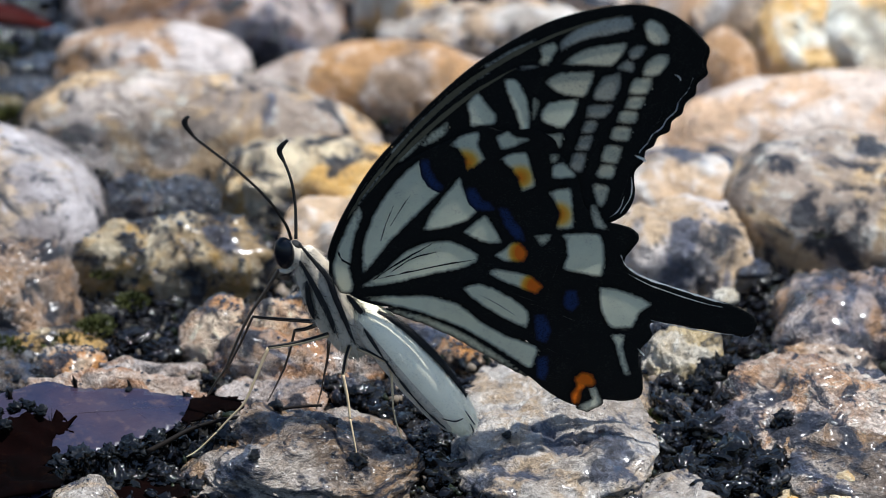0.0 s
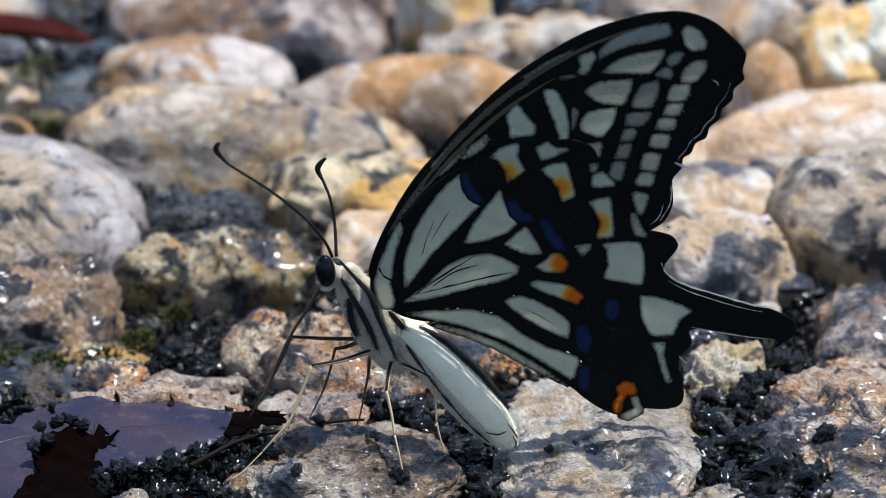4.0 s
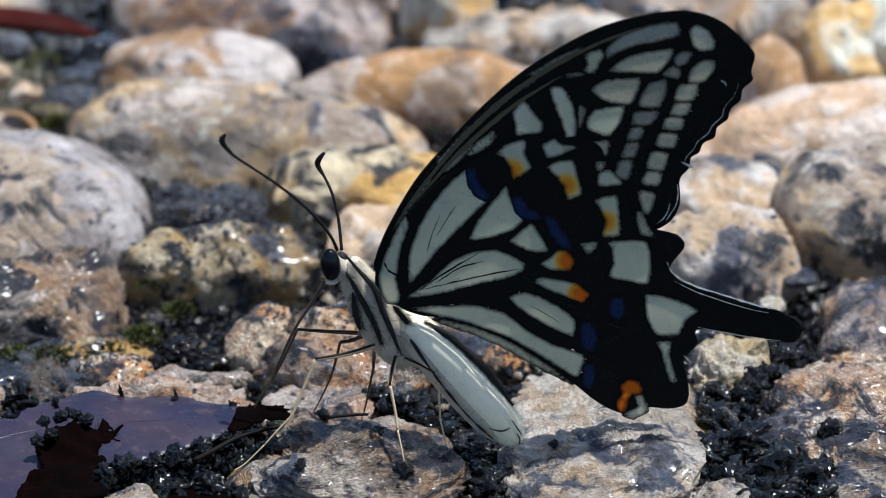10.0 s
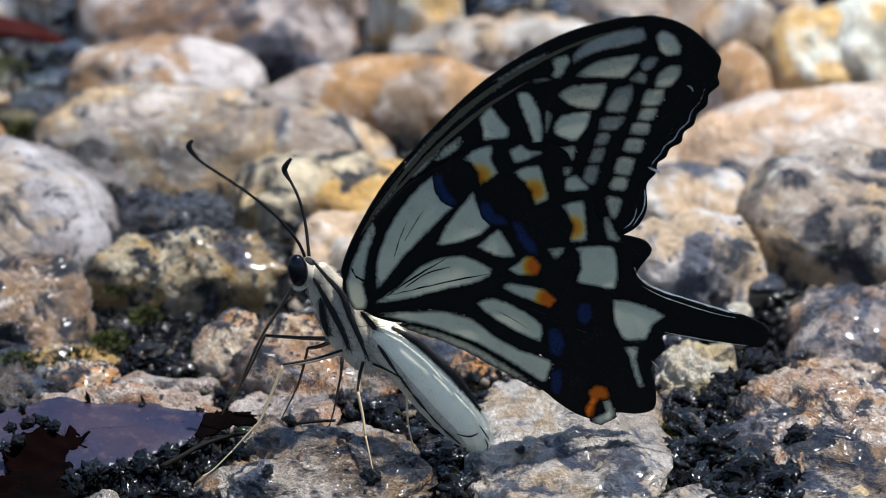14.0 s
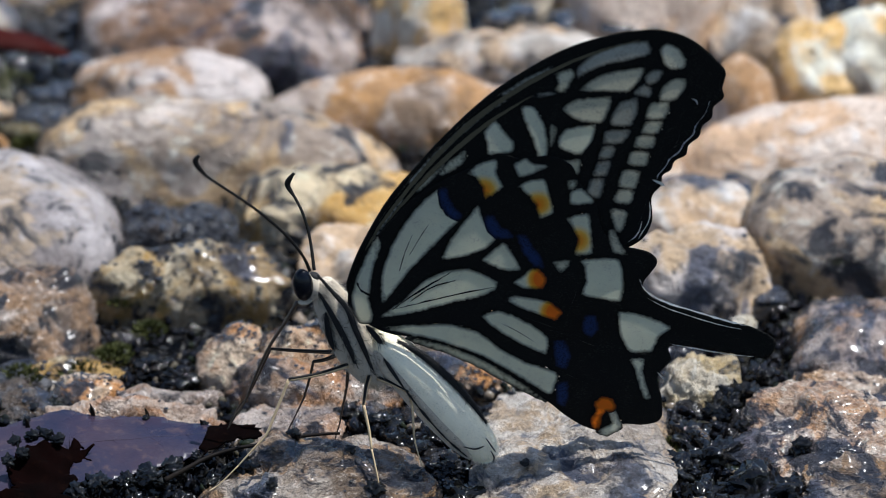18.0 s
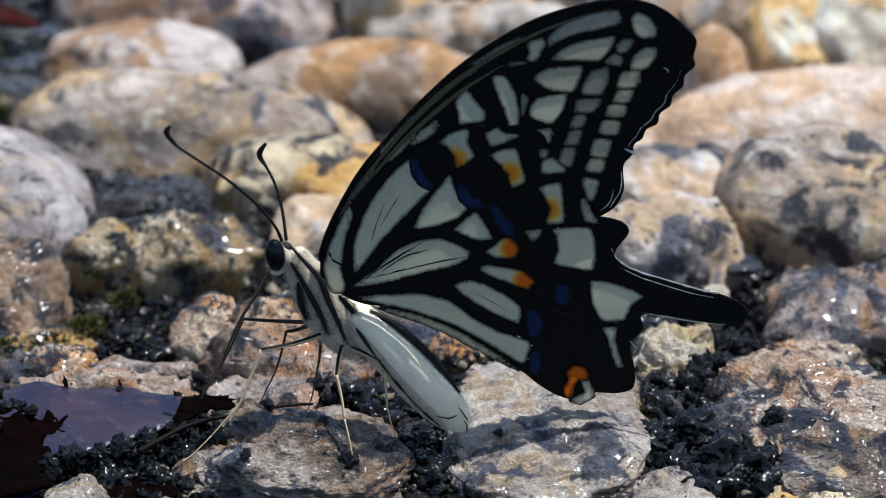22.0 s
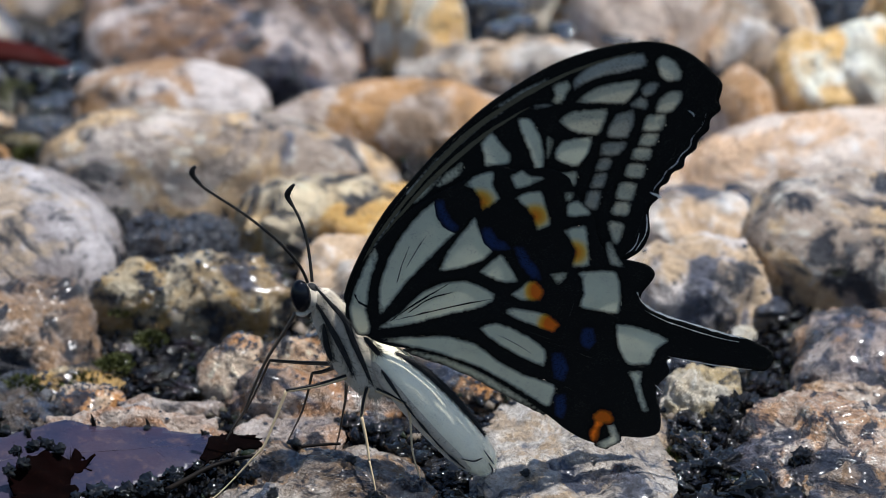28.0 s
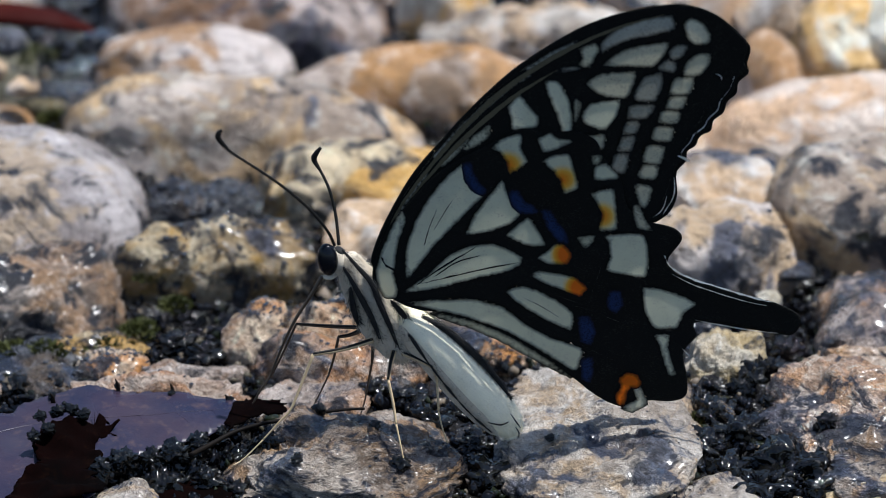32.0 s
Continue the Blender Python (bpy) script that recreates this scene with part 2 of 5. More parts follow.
n = Nodes("water_drop")
WATER = n.done((0.02, 0.02, 0.02), 0.05, Specular_IOR_Level=1.0, Coat_Weight=1.0, Coat_Roughness=0.04)

n = Nodes("wet_quartz")
isle = n.add("ShaderNodeNewGeometry").outputs["Random Per Island"]
QUARTZ = n.done(n.ramp(isle, [(0.0, (0.04, 0.04, 0.045)), (0.5, (0.2, 0.18, 0.16)), (1.0, (0.5, 0.46, 0.4))]), 0.34, Specular_IOR_Level=0.4)


BLACK = (0.006, 0.006, 0.007)


n = Nodes("wet_black_earth")
crumb = n.noise(900, 6, 0.75)
n.bump(n.noise(800, 2, 0.5), 0.0006, 1.0)
EARTH = n.done(n.ramp(crumb, [(0.4, (0.002, 0.002, 0.003)), (0.62, (0.008, 0.008, 0.006)), (0.75, (0.02, 0.022, 0.01))]), n.ramp(n.noise(1500, 3), [(0.42, 0.05), (0.62, 0.16)]), Specular_IOR_Level=0.4)


def scales(name, color, dust, amount, roughness=0.55, sheen=0.1, shine=0.3, edge=True, thin=0.0, glow=False):
    """Scales: a fine grain, faint rows and a dusting of darker scales, thicker where a field runs out."""
    n = Nodes(name)
    row = n.noise(3800, 2, 0.7, 0, (1, 1, 1.6))
    cloud = n.noise(420, 4, 0.65, 0.4)
    c = n.mix(n.ramp(cloud, [(0.35, 0.3), (0.6, 0.0)]), color, tuple(0.75 * v for v in color))
    c = n.mix(n.ramp(n.sum(row, cloud, 0.5), [(amount, 0.85), (amount + 0.13, 0.0)]), c, dust)
    if edge:
        rim = n.add("ShaderNodeAttribute")
        rim.attribute_name = "inward"
        near = n.sum(n.sum(rim.outputs["Fac"], row, 0.4), cloud, 0.3)
        if glow:
            warm = n.add("ShaderNodeAttribute")
            warm.attribute_name = "warmth"
            spot = n.sum(warm.outputs["Fac"], cloud, 0.1)
            c = n.mix(n.ramp(spot, [(0.1, 0.0), (0.5, 1.0)]), c, (0.98, 0.62, 0.1))
            c = n.mix(n.ramp(spot, [(0.4, 0.0), (0.75, 1.0)]), c, (0.95, 0.36, 0.02))
            c = n.mix(n.ramp(spot, [(0.8, 0.0), (1.0, 1.0)]), c, (0.95, 0.2, 0.01))
        c = n.mix(n.ramp(near, [(0.36, 1.0), (0.6, 0.62), (1.0, 0.0)]), c, BLACK)
    n.bump(row, 0.00006, 0.6)
    if thin:
        through_light = n.add("ShaderNodeBsdfTranslucent", Color=c)
        both = n.add("ShaderNodeMixShader", Fac=thin)
        n.tree.links.new(n.bsdf.outputs[0], both.inputs[1])
        n.tree.links.new(through_light.outputs[0], both.inputs[2])
        n.tree.links.new(both.outputs[0], n.tree.nodes["Material Output"].inputs["Surface"])
    return n.done(c, roughness, Sheen_Weight=sheen, Specular_IOR_Level=shine)


SCALES = {
    "membrane": scales("black_wing_scales", (0.0065, 0.0067, 0.006), (0.019, 0.019, 0.015), 0.55, 0.7, 0.0, 0.08, False),
    "pale": scales("cream_wing_scales", (0.82, 0.81, 0.6), (0.5, 0.46, 0.36), 0.5, 0.6, 0.05, 0.2, True, 0.42, True),
    "dim": scales("dusted_cream_scales", (0.64, 0.61, 0.43), (0.34, 0.33, 0.24), 0.58, 0.6, 0.0, 0.2, True, 0.4),
    "dim2": scales("thin_cream_scales", (0.7, 0.66, 0.48), (0.4, 0.37, 0.28), 0.55, 0.6, 0.0, 0.2, True, 0.45),
    "dark": scales("grey_dusted_scales", (0.4, 0.39, 0.32), (0.22, 0.215, 0.175), 0.57, 0.6, 0.0, 0.15, True, 0.4),
    "orange": scales("orange_wing_scales", (0.98, 0.22, 0.01), (0.7, 0.12, 0.01), 0.42, 0.6, 0.0, 0.2, True, 0.5),
    "blue": scales("blue_dusted_scales", (0.013, 0.026, 0.08), (0.006, 0.01, 0.028), 0.6, 0.6, 0.0, 0.1),
}
FUZZ_PALE = scales("cream_body_scales", (0.6, 0.52, 0.4), (0.13, 0.11, 0.085), 0.55, 0.7, 0.3, 0.3, False)
FUZZ_BLACK = scales("black_body_scales", (0.012, 0.012, 0.012), (0.03, 0.03, 0.028), 0.5, 0.7, 0.1, 0.2, False)
BELLY = scales("greenish_white_scales", (0.98, 0.9, 0.67), (0.72, 0.66, 0.48), 0.54, 0.9, 0.1, 0.06, False)
COSTA = scales("brown_leading_edge_scales", (0.1, 0.085, 0.05), (0.03, 0.027, 0.02), 0.5, 0.6, 0.0, 0.2, False)
# pale edge hairs, with the sun's rim light put into their near-white colour
SUNLIT_FRINGE = scales("pale_wing_fringe", (0.9, 0.88, 0.8), (0.4, 0.4, 0.36), 0.46, 0.6, 0.2, 0.3, False, 0.5)
n = Nodes("compound_eye")
n.bump(n.noise(9000, 1), 0.00003, 0.4)
EYE_BLACK = n.done((0.003, 0.004, 0.007), 0.2, Specular_IOR_Level=0.25)
n = Nodes("black_chitin")
n.bump(n.noise(5000, 2), 0.00004, 0.5)
CHITIN = n.done((0.008, 0.007, 0.006), 0.6, Specular_IOR_Level=0.2)
n = Nodes("brown_chitin")
CHITIN_BROWN = n.done(n.mix(n.noise(700), (0.025, 0.016, 0.01), (0.08, 0.05, 0.028)), 0.45)
n = Nodes("pale_chitin")
CHITIN_PALE = n.done(n.mix(n.noise(900), (0.36, 0.25, 0.13), (0.62, 0.48, 0.29)), 0.5)


def leafskin(name, a, b, vein, rough, shine=0.25):
    n = Nodes(name)
    c = n.mix(n.ramp(n.noise(90, 5, 0.6), [(0.35, 0.0), (0.65, 1.0)]), a, b)
    c = n.mix(n.ramp(n.noise(500, 4, 0.7), [(0.55, 0.0), (0.75, 0.6)]), c, vein)
    n.bump(n.sum(n.noise(200, 4), n.noise(1400, 3), 0.25), 0.00022, 0.7)
    return n.done(c, n.ramp(n.noise(200, 4), [(0.4, rough), (0.7, rough + 0.25)]), Specular_IOR_Level=shine)


LEAF_PURPLE = leafskin("wet_purple_leaf", (0.009, 0.013, 0.034), (0.036, 0.025, 0.039), (0.11, 0.07, 0.06), 0.22, 0.36)
# dead leaf, darkened almost to black: its shade is put into the colour
LEAF_DEAD_SHADED = leafskin("rotten_red_leaf", (0.001, 0.0006, 0.0006), (0.0034, 0.0007, 0.0006), (0.008, 0.003, 0.0015), 0.85, 0.02)
LEAF_RED = leafskin("red_leaf", (0.03, 0.004, 0.003), (0.05, 0.007, 0.004), (0.02, 0.004, 0.003), 0.6, 0.05)
STEM = leafskin("dark_stem", (0.004, 0.003, 0.0025), (0.01, 0.007, 0.005), (0.014, 0.01, 0.007), 0.6, 0.08)
MOSS = leafskin("dark_moss", (0.03, 0.036, 0.008), (0.07, 0.075, 0.015), (0.12, 0.1, 0.02), 0.6)


# ---- building helpers (all lengths in millimetres) ----
def mesh_of(name, verts, faces, material, smooth=True):
    me = bpy.data.meshes.new(name)
    me.from_pydata([tuple(v) for v in np.asarray(verts) * 0.001], [], [tuple(f) for f in faces])
    me.materials.append(material)
    if smooth:
        me.polygons.foreach_set("use_smooth", [True] * len(me.polygons))
    me.update()
    return me


def part(name, bm, material, parent=None, label="", smooth=True):
    """Link a bmesh as one mesh object, under its thing or part if one is given."""
    me = bpy.data.meshes.new(name)
    bmesh.ops.scale(bm, vec=(0.001, 0.001, 0.001), verts=bm.verts)
    bm.to_mesh(me)
    bm.free()
    me.materials.append(material)
    if smooth:
        me.polygons.foreach_set("use_smooth", [True] * len(me.polygons))
    ob = new(name, me)
    ob.parent = parent
    return tagged(ob, label)


def lattice(i, j, k, seed):
    h = (i * 374761393 + j * 668265263 + k * 2147483647 + seed * 974634777) & 0xFFFFFFFF
    h = ((h ^ (h >> 13)) * 1274126177) & 0xFFFFFFFF
    h = ((h ^ (h >> 16)) * 2246822519) & 0xFFFFFFFF
    return ((h ^ (h >> 15)) & 0xFFFF) / 32767.5 - 1.0


def bumps(p, seed):
    """Smooth random values between -1 and 1 at the points p."""
    q = np.floor(p).astype(np.int64)
    f = p - q
    f = f * f * f * (f * (f * 6 - 15) + 10)
    total = 0
    for a in (0, 1):
        for b in (0, 1):
            for c in (0, 1):
                w = (f[:, 0] if a else 1 - f[:, 0]) * (f[:, 1] if b else 1 - f[:, 1]) * (f[:, 2] if c else 1 - f[:, 2])
                total = total + w * lattice(q[:, 0] + a, q[:, 1] + b, q[:, 2] + c, seed)
    return total


def rough(p, seed, octaves, gain=0.5):
    total, size = 0, 1.0
    for o in range(octaves):
        total = total + size * bumps(p * 2.03**o + 17.1 * o, seed + o)
        size *= gain
    return total


BALLS = {}


def ball(level):
    if level not in BALLS:
        bm = bmesh.new()
        bmesh.ops.create_icosphere(bm, subdivisions=level, radius=1.0)
        v = np.array([x.co[:] for x in bm.verts])
        f = np.array([[x.index for x in y.verts] for y in bm.faces])
        bm.free()
        BALLS[level] = (v / np.linalg.norm(v, axis=1, keepdims=True), f)
    return BALLS[level]


def spline(pts, steps, closed=False):
    """A smooth line through a few points."""
    p = np.array(pts, float)
    n, out = len(p), []
    for i in range(n if closed else n - 1):
        a, b, c, d = (p[(i + k) % n] if closed else p[min(max(i + k, 0), n - 1)] for k in (-1, 0, 1, 2))
        for s in np.arange(steps) / steps:
            out.append(0.5 * (2 * b + (c - a) * s + (2 * a - 5 * b + 4 * c - d) * s * s + (3 * b - a - 3 * c + d) * s**3))
    if not closed:
        out.append(p[-1])
    return np.array(out)


def tube(pts, radii, sides=10, steps=6, squash=1.0):
    """A round, tapering limb along a smooth line; squash flattens it along y."""
    line = spline(pts, steps)
    r = np.interp(np.linspace(0, 1, len(line)), np.linspace(0, 1, len(radii)), radii)
    bm = bmesh.new()
    rings = []
    for i, c in enumerate(line):
        t = line[min(i + 1, len(line) - 1)] - line[max(i - 1, 0)]
        t /= np.linalg.norm(t) + 1e-9
        u = np.cross(t, (0, 1, 0))
        u /= np.linalg.norm(u) + 1e-9
        v = np.cross(u, t)
        rings.append([bm.verts.new(c + r[i] * (math.cos(a) * u + squash * math.sin(a) * v)) for a in np.linspace(0, 2 * math.pi, sides, endpoint=False)])
    for p, q in zip(rings, rings[1:]):
        for k in range(sides):
            bm.faces.new((p[k], p[(k + 1) % sides], q[(k + 1) % sides], q[k]))
    bm.faces.new(rings[0][::-1]), bm.faces.new(rings[-1])
    bmesh.ops.recalc_face_normals(bm, faces=bm.faces)
    return bm


def sheet(outline, cut, steps=5, ragged=0.0, seed=0, crisp=False, grow=0.0):
    """A flat figure in x and z with a smooth outline, cut into a net so that it can be bent."""
    p = np.reshape(outline, (-1, 2))
    if crisp:
        nxt = np.roll(p, -1, 0)
        p = np.stack([0.86 * p + 0.14 * nxt, 0.14 * p + 0.86 * nxt], 1).reshape(-1, 2)
    p = spline(p, steps, True)
    if grow:
        d = np.roll(p, -1, 0) - np.roll(p, 1, 0)
        d /= np.linalg.norm(d, axis=1, keepdims=True) + 1e-9
        turn = np.sign((p[:, 0] * np.roll(p[:, 1], -1) - np.roll(p[:, 0], -1) * p[:, 1]).sum())
        p = p + grow * turn * np.stack([d[:, 1], -d[:, 0]], 1)
    if ragged:
        rng = np.random.default_rng(seed)
        p = p + rng.normal(0, ragged, p.shape)
    bm = bmesh.new()
    bm.faces.new([bm.verts.new((x, 0, z)) for x, z in p])
    lo, hi = p.min(0), p.max(0)
    for axis, normal in ((0, (1, 0, 0)), (1, (0, 0, 1))):
        for v in np.arange(math.ceil(lo[axis] / cut) * cut, hi[axis], cut):
            at = (v, 0, 0) if axis == 0 else (0, 0, v)
            bmesh.ops.bisect_plane(bm, geom=bm.verts[:] + bm.edges[:] + bm.faces[:], plane_co=at, plane_no=normal, dist=1e-5)
    bmesh.ops.triangulate(bm, faces=bm.faces)
    return bm


def face_camera_side(bm):
    """Turn all faces of an open sheet to -y."""
    for f in bm.faces:
        f.normal_update()
        if f.normal.y > 0:
            f.normal_flip()


def bed(x, y):
    """The level of the grit: packed high round the butterfly, sunk between the stones farther back."""
    k = np.clip((np.asarray(y, float) - 8) / 24, 0, 1)
    return -0.6 - 2.4 * k * k * (3 - 2 * k)


# ---- the ground: one sheet of black, wet grit between the stones, out to the horizon ----
def ground_sheet():
    xs = np.concatenate([[-60000, -4000, -600, -250], np.arange(-110, 136, 1.0), [300, 700, 4000, 60000]])
    ys = np.concatenate([[-60000, -4000, -700, -200], np.arange(-60, 300, 1.2), [500, 1200, 5000, 60000]])
    gx, gy = np.meshgrid(xs, ys)
    p = np.stack([gx.ravel(), gy.ravel(), 0 * gx.ravel()], 1)
    near = np.clip((118 - np.abs(p[:, 0] - 12.5)) / 20, 0, 1) * np.clip((p[:, 1] + 56) / 15, 0, 1) * np.clip((294 - p[:, 1]) / 40, 0, 1)
    p[:, 2] = near * (1.3 * rough(p * 0.09, 5, 2) + 1.2 * rough(p * 0.45, 9, 3)) + bed(p[:, 0], p[:, 1])
    w = len(xs)
    i = (np.arange(len(ys) - 1)[:, None] * w + np.arange(w - 1)).ravel()
    ob = new("ground", mesh_of("ground", p, np.stack([i, i + 1, i + w + 1, i + w], 1), GRIT_BED))
    tagged(ob, "wet black grit and earth packed between the cobbles", "ground", kind="structure")


ground_sheet()
STONES, SKIN, WETTED, TOPS, BEADS = [], [], [], [], []
DROPS = {"dark": 24, "rust": 34, "mossy": 12, "umber": 9, "umber2": 5, "pinkgrey": 3, "ochre": 2, "grey": 1.5, "mottled": 2, "pinkochre": 4, "layered": 3, "slate": 1, "front": 1.5, "pale": 0.6, "cream": 0.35, "blotched": 0.8, "olive": 0.4}
WORN = ("arch", "peach", "blush", "brown", "greypale", "blotched", "mottled")  # smooth, river-worn


def cobble(x, y, wide, deep, high, tilt, seed, stone, level, blocky):
    """One worn stone, half sunk in the grit: a rounded block with broken faces, hollows and grain."""
    rng = np.random.default_rng(seed)
    v, f = ball(level)
    k = 2.0 + 1.3 * blocky
    p = v / (np.abs(v) ** k).sum(1, keepdims=True) ** (1 / k)
    far = y > 25
    worn = stone in WORN
    for _ in range(2 if worn else 5 if far else 7):
        nrm = rng.normal(0, 1, 3)
        nrm /= np.linalg.norm(nrm)
        over = np.maximum(p @ nrm - rng.uniform(0.76, 0.93) - (0.06 if far else 0), 0)
        p = p - over[:, None] * nrm * rng.uniform(0.5, 0.9)
    p = p * (1 + (0.05 if worn else 0.12 if far else 0.13) * rough(p * 1.3 + seed * 3.7, seed, 3, 0.5)[:, None])
    p = (p - (p.max(0) + p.min(0)) / 2 * (1, 1, 0)) / np.array([(p[:, 0].max() - p[:, 0].min()) / 2, (p[:, 1].max() - p[:, 1].min()) / 2, p[:, 2].max()])
    buried = y > 12 or x > 40
    lift = (-0.35 if buried else 0.12) * high
    broad = 1.035 if buried else 1.0
    q = p * np.array([broad * wide / 2, broad * deep / 2, high - lift])
    q[:, 2] = np.where(q[:, 2] < 0, q[:, 2] * max(1.0, (lift + 6) / (high - lift)), q[:, 2]) + lift
    out = v * (0.6, 0.6, 1)
    pit = rough(q * 0.16 + seed, seed + 40, 4, 0.55)
    ridge = np.abs(rough(q * (0.22, 0.22, 0.6) + seed, seed + 60, 3, 0.5))
    amount = min(1.0, wide / 22) * (0.35 if worn else 0.8 if y > 60 else 0.85 if y > 25 else 1.0) * ((0.8 if stone == "front" else 1.3) * pit - 0.9 * np.maximum(0.22 - ridge, 0) * 3 + (0.2 if stone == "front" else 0.38 if level == 6 else 0.36) * rough(q * 0.8, seed + 80, 4, 0.62))
    if level == 6:
        step = q @ np.array([0.12, -0.1, 0.42]) + 0.55 * rough(q * 0.12, seed + 7, 2)
        step = step - np.floor(step)
        amount = amount + (0.1 if stone == "front" else 0.5) * (np.minimum(step * 1.15, (1 - step) * 7.5) - 0.5)
    if stone == "yellow":
        across = np.abs(rough(np.stack([q[:, 0] * 0.42, q[:, 1] * 0.2, q[:, 2] * 0.06], 1) + seed, seed + 3, 2))
        amount = amount - 0.7 * np.maximum(0.12 - across, 0) / 0.12
    q = q + out * amount[:, None]
    q = q[:, :] @ np.array(Euler((0, radians(tilt), 0)).to_matrix()).T
    ob = new("cobblestone", mesh_of("cobblestone", q, f, ROCKS[stone]))
    ob.location = (x * 0.001, y * 0.001, -0.0006)
    ob.color = (*np.random.default_rng(seed + 900).random(3), 1)
    tagged(ob, STONE_WORDS[stone], "stone", "cobbles set in the path")
    STONES.append((x, y, wide / 2, deep / 2))
    up = q[v[:, 2] > 0.2]
    SKIN.append((up[rng.integers(0, len(up), int((12 if stone in ("rust", "dark") else 2) * wide))] + (x, y, -0.6)))
    up = q[v[:, 2] > 0.35]
    if y < 12:
        TOPS.append(q[v[:, 2] > 0] + (x, y, -0.6))
    WETTED.append(up[rng.integers(0, len(up), int(DROPS.get(stone, 0) * wide))] + (x, y, -0.6))
    return ob


STONE_WORDS = {
    "pale": "pale grey-white granite cobble, sunlit, sunk in wet grit",
    "warm": "cream and tan granite cobble, sunlit, sunk in grit",
    "peach": "long smooth white and peach cobble, sunlit on top",
    "cream": "bright cream and amber cobble in full sun",
    "ochre": "rough ochre-yellow granite cobble among grey ones",
    "brown": "brown cobble with a pale sunlit crown",
    "olive": "dark olive-brown cobble with dull lichen",
    "grey": "grey granite cobble with dark pits and pale grains",
    "greypale": "large rounded pale grey cobble with dark mottling",
    "mossy": "ochre and black cobble with moss in its hollows",
    "blush": "huge smooth blush-pink cobble lit by the sun",
    "arch": "arched white cobble with a brown side and ochre rim",
    "mottled": "mottled pale grey cobble with greenish-black blotches",
    "pinkgrey": "small pinkish grey stone, damp, wedged between others",
    "umber2": "long low brown stone with a pale crown, damp",
    "ochre2": "orange and cream cobble in full sun",
    "blotched": "grey cobble with black and greenish blotches",
    "umber": "umber-brown cobble with dark wet patches",
    "apricot": "apricot and cream stone with fine streaks, damp",
    "pink": "pinkish grey cobble with white and rusty grains",
    "rust": "small wet rust-brown stone with glinting grains",
    "dark": "dark wet stone half buried in black grit",
    "yellow": "pale cream pitted quartzite stone behind the butterfly",
    "pinkochre": "wet pink and ochre streaked stone with dark pits",
    "slate": "smooth brown and cream stone under a wet purple leaf",
    "front": "pale cream quartzite stone with blue-grey hollows, wet",
    "layered": "damp grey-brown layered stone with white bands",
}
cobble(-55.0, 152.5, 26.0, 27.0, 7.0, 0, 5, "greypale", 5, 0.50)
cobble(-57.5, 129.5, 13.5, 13.0, 5.0, 0, 75, "pale", 4, 0.30)
cobble(-55.9, 101.1, 14.0, 16.1, 8.4, 4, 1, "olive", 5, 0.10)
cobble(-19.7, 125.7, 42.3, 29.0, 8.5, 2, 2, "brown", 5, 1.60)
cobble(8.9, 124.7, 14.7, 16.9, 13.1, 0, 4, "cream", 5, 0.60)
cobble(27.9, 141.8, 14.1, 16.2, 9.1, 0, 6, "warm", 5, 0.30)
cobble(21.7, 115.5, 33.6, 11.4, 5.7, -2, 7, "pale", 5, 0.50)
cobble(43.5, 131.8, 25.2, 28.9, 14.5, 0, 3, "blush", 5, 0.60)
cobble(59.1, 127.1, 19.1, 22.0, 12.7, 0, 8, "pale", 5, 0.50)
cobble(54.1, 95.8, 11.0, 12.6, 9.9, 0, 12, "peach", 5, 0.15)
cobble(64.6, 110.1, 16.5, 19.0, 9.4, 6, 9, "cream", 5, 0.60)
cobble(76.2, 111.1, 18.4, 21.1, 9.9, 0, 10, "cream", 5, 0.50)
cobble(83.0, 124.9, 20.6, 23.7, 15.0, 0, 11, "ochre2", 5, 0.40)
cobble(-24.4, 154.2, 25.2, 28.9, 6.1, 0, 80, "pale", 5, 0.40)
cobble(-2.8, 159.7, 17.5, 20.1, 5.7, 0, 81, "warm", 5, 0.40)
cobble(94.0, 162.5, 28.7, 33.0, 7.2, 0, 82, "cream", 5, 0.40)
cobble(-72.1, 164.5, 27.3, 23.2, 5.2, 0, 83, "umber", 4, 0.40)
cobble(22.9, 168.9, 20.7, 23.1, 4.1, 0, 84, "arch", 4, 0.40)
cobble(63.8, 171.1, 20.7, 23.1, 4.2, 0, 85, "warm", 4, 0.40)
cobble(-54.7, 86.3, 13.1, 11.8, 2.5, 0, 131, "arch", 4, 0.40)
cobble(-26.9, 105.2, 28.0, 18.0, 5.3, 3, 15, "arch", 5, 0.35)
cobble(5.4, 96.7, 39.2, 14.6, 7.6, 1, 16, "peach", 5, 0.30)
cobble(68.9, 80.3, 51.0, 21.5, 9.8, -2, 17, "blush", 5, 0.30)
cobble(-18.6, 81.2, 50.1, 17.0, 9.3, 5, 19, "greypale", 5, 0.50)
cobble(-28.6, 81.5, 15.8, 5.4, 0.5, 3, 23, "pale", 5, 0.10)
cobble(-50.1, 56.2, 37.8, 35.1, 11.6, 2, 22, "blotched", 5, 0.50)
cobble(-3.1, 65.3, 27.0, 18.5, 6.7, 2, 25, "ochre", 5, 0.60)
cobble(-23.7, 59.2, 15.4, 10.2, 3.9, 0, 26, "dark", 5, 0.60)
cobble(44.9, 63.7, 18.1, 16.8, 5.1, 0, 21, "pale", 5, 0.50)
cobble(64.4, 56.9, 25.4, 25.9, 10.9, 0, 20, "mottled", 5, 0.70)
cobble(44.1, 44.1, 19.9, 17.9, 8.5, 3, 24, "grey", 5, 0.70)
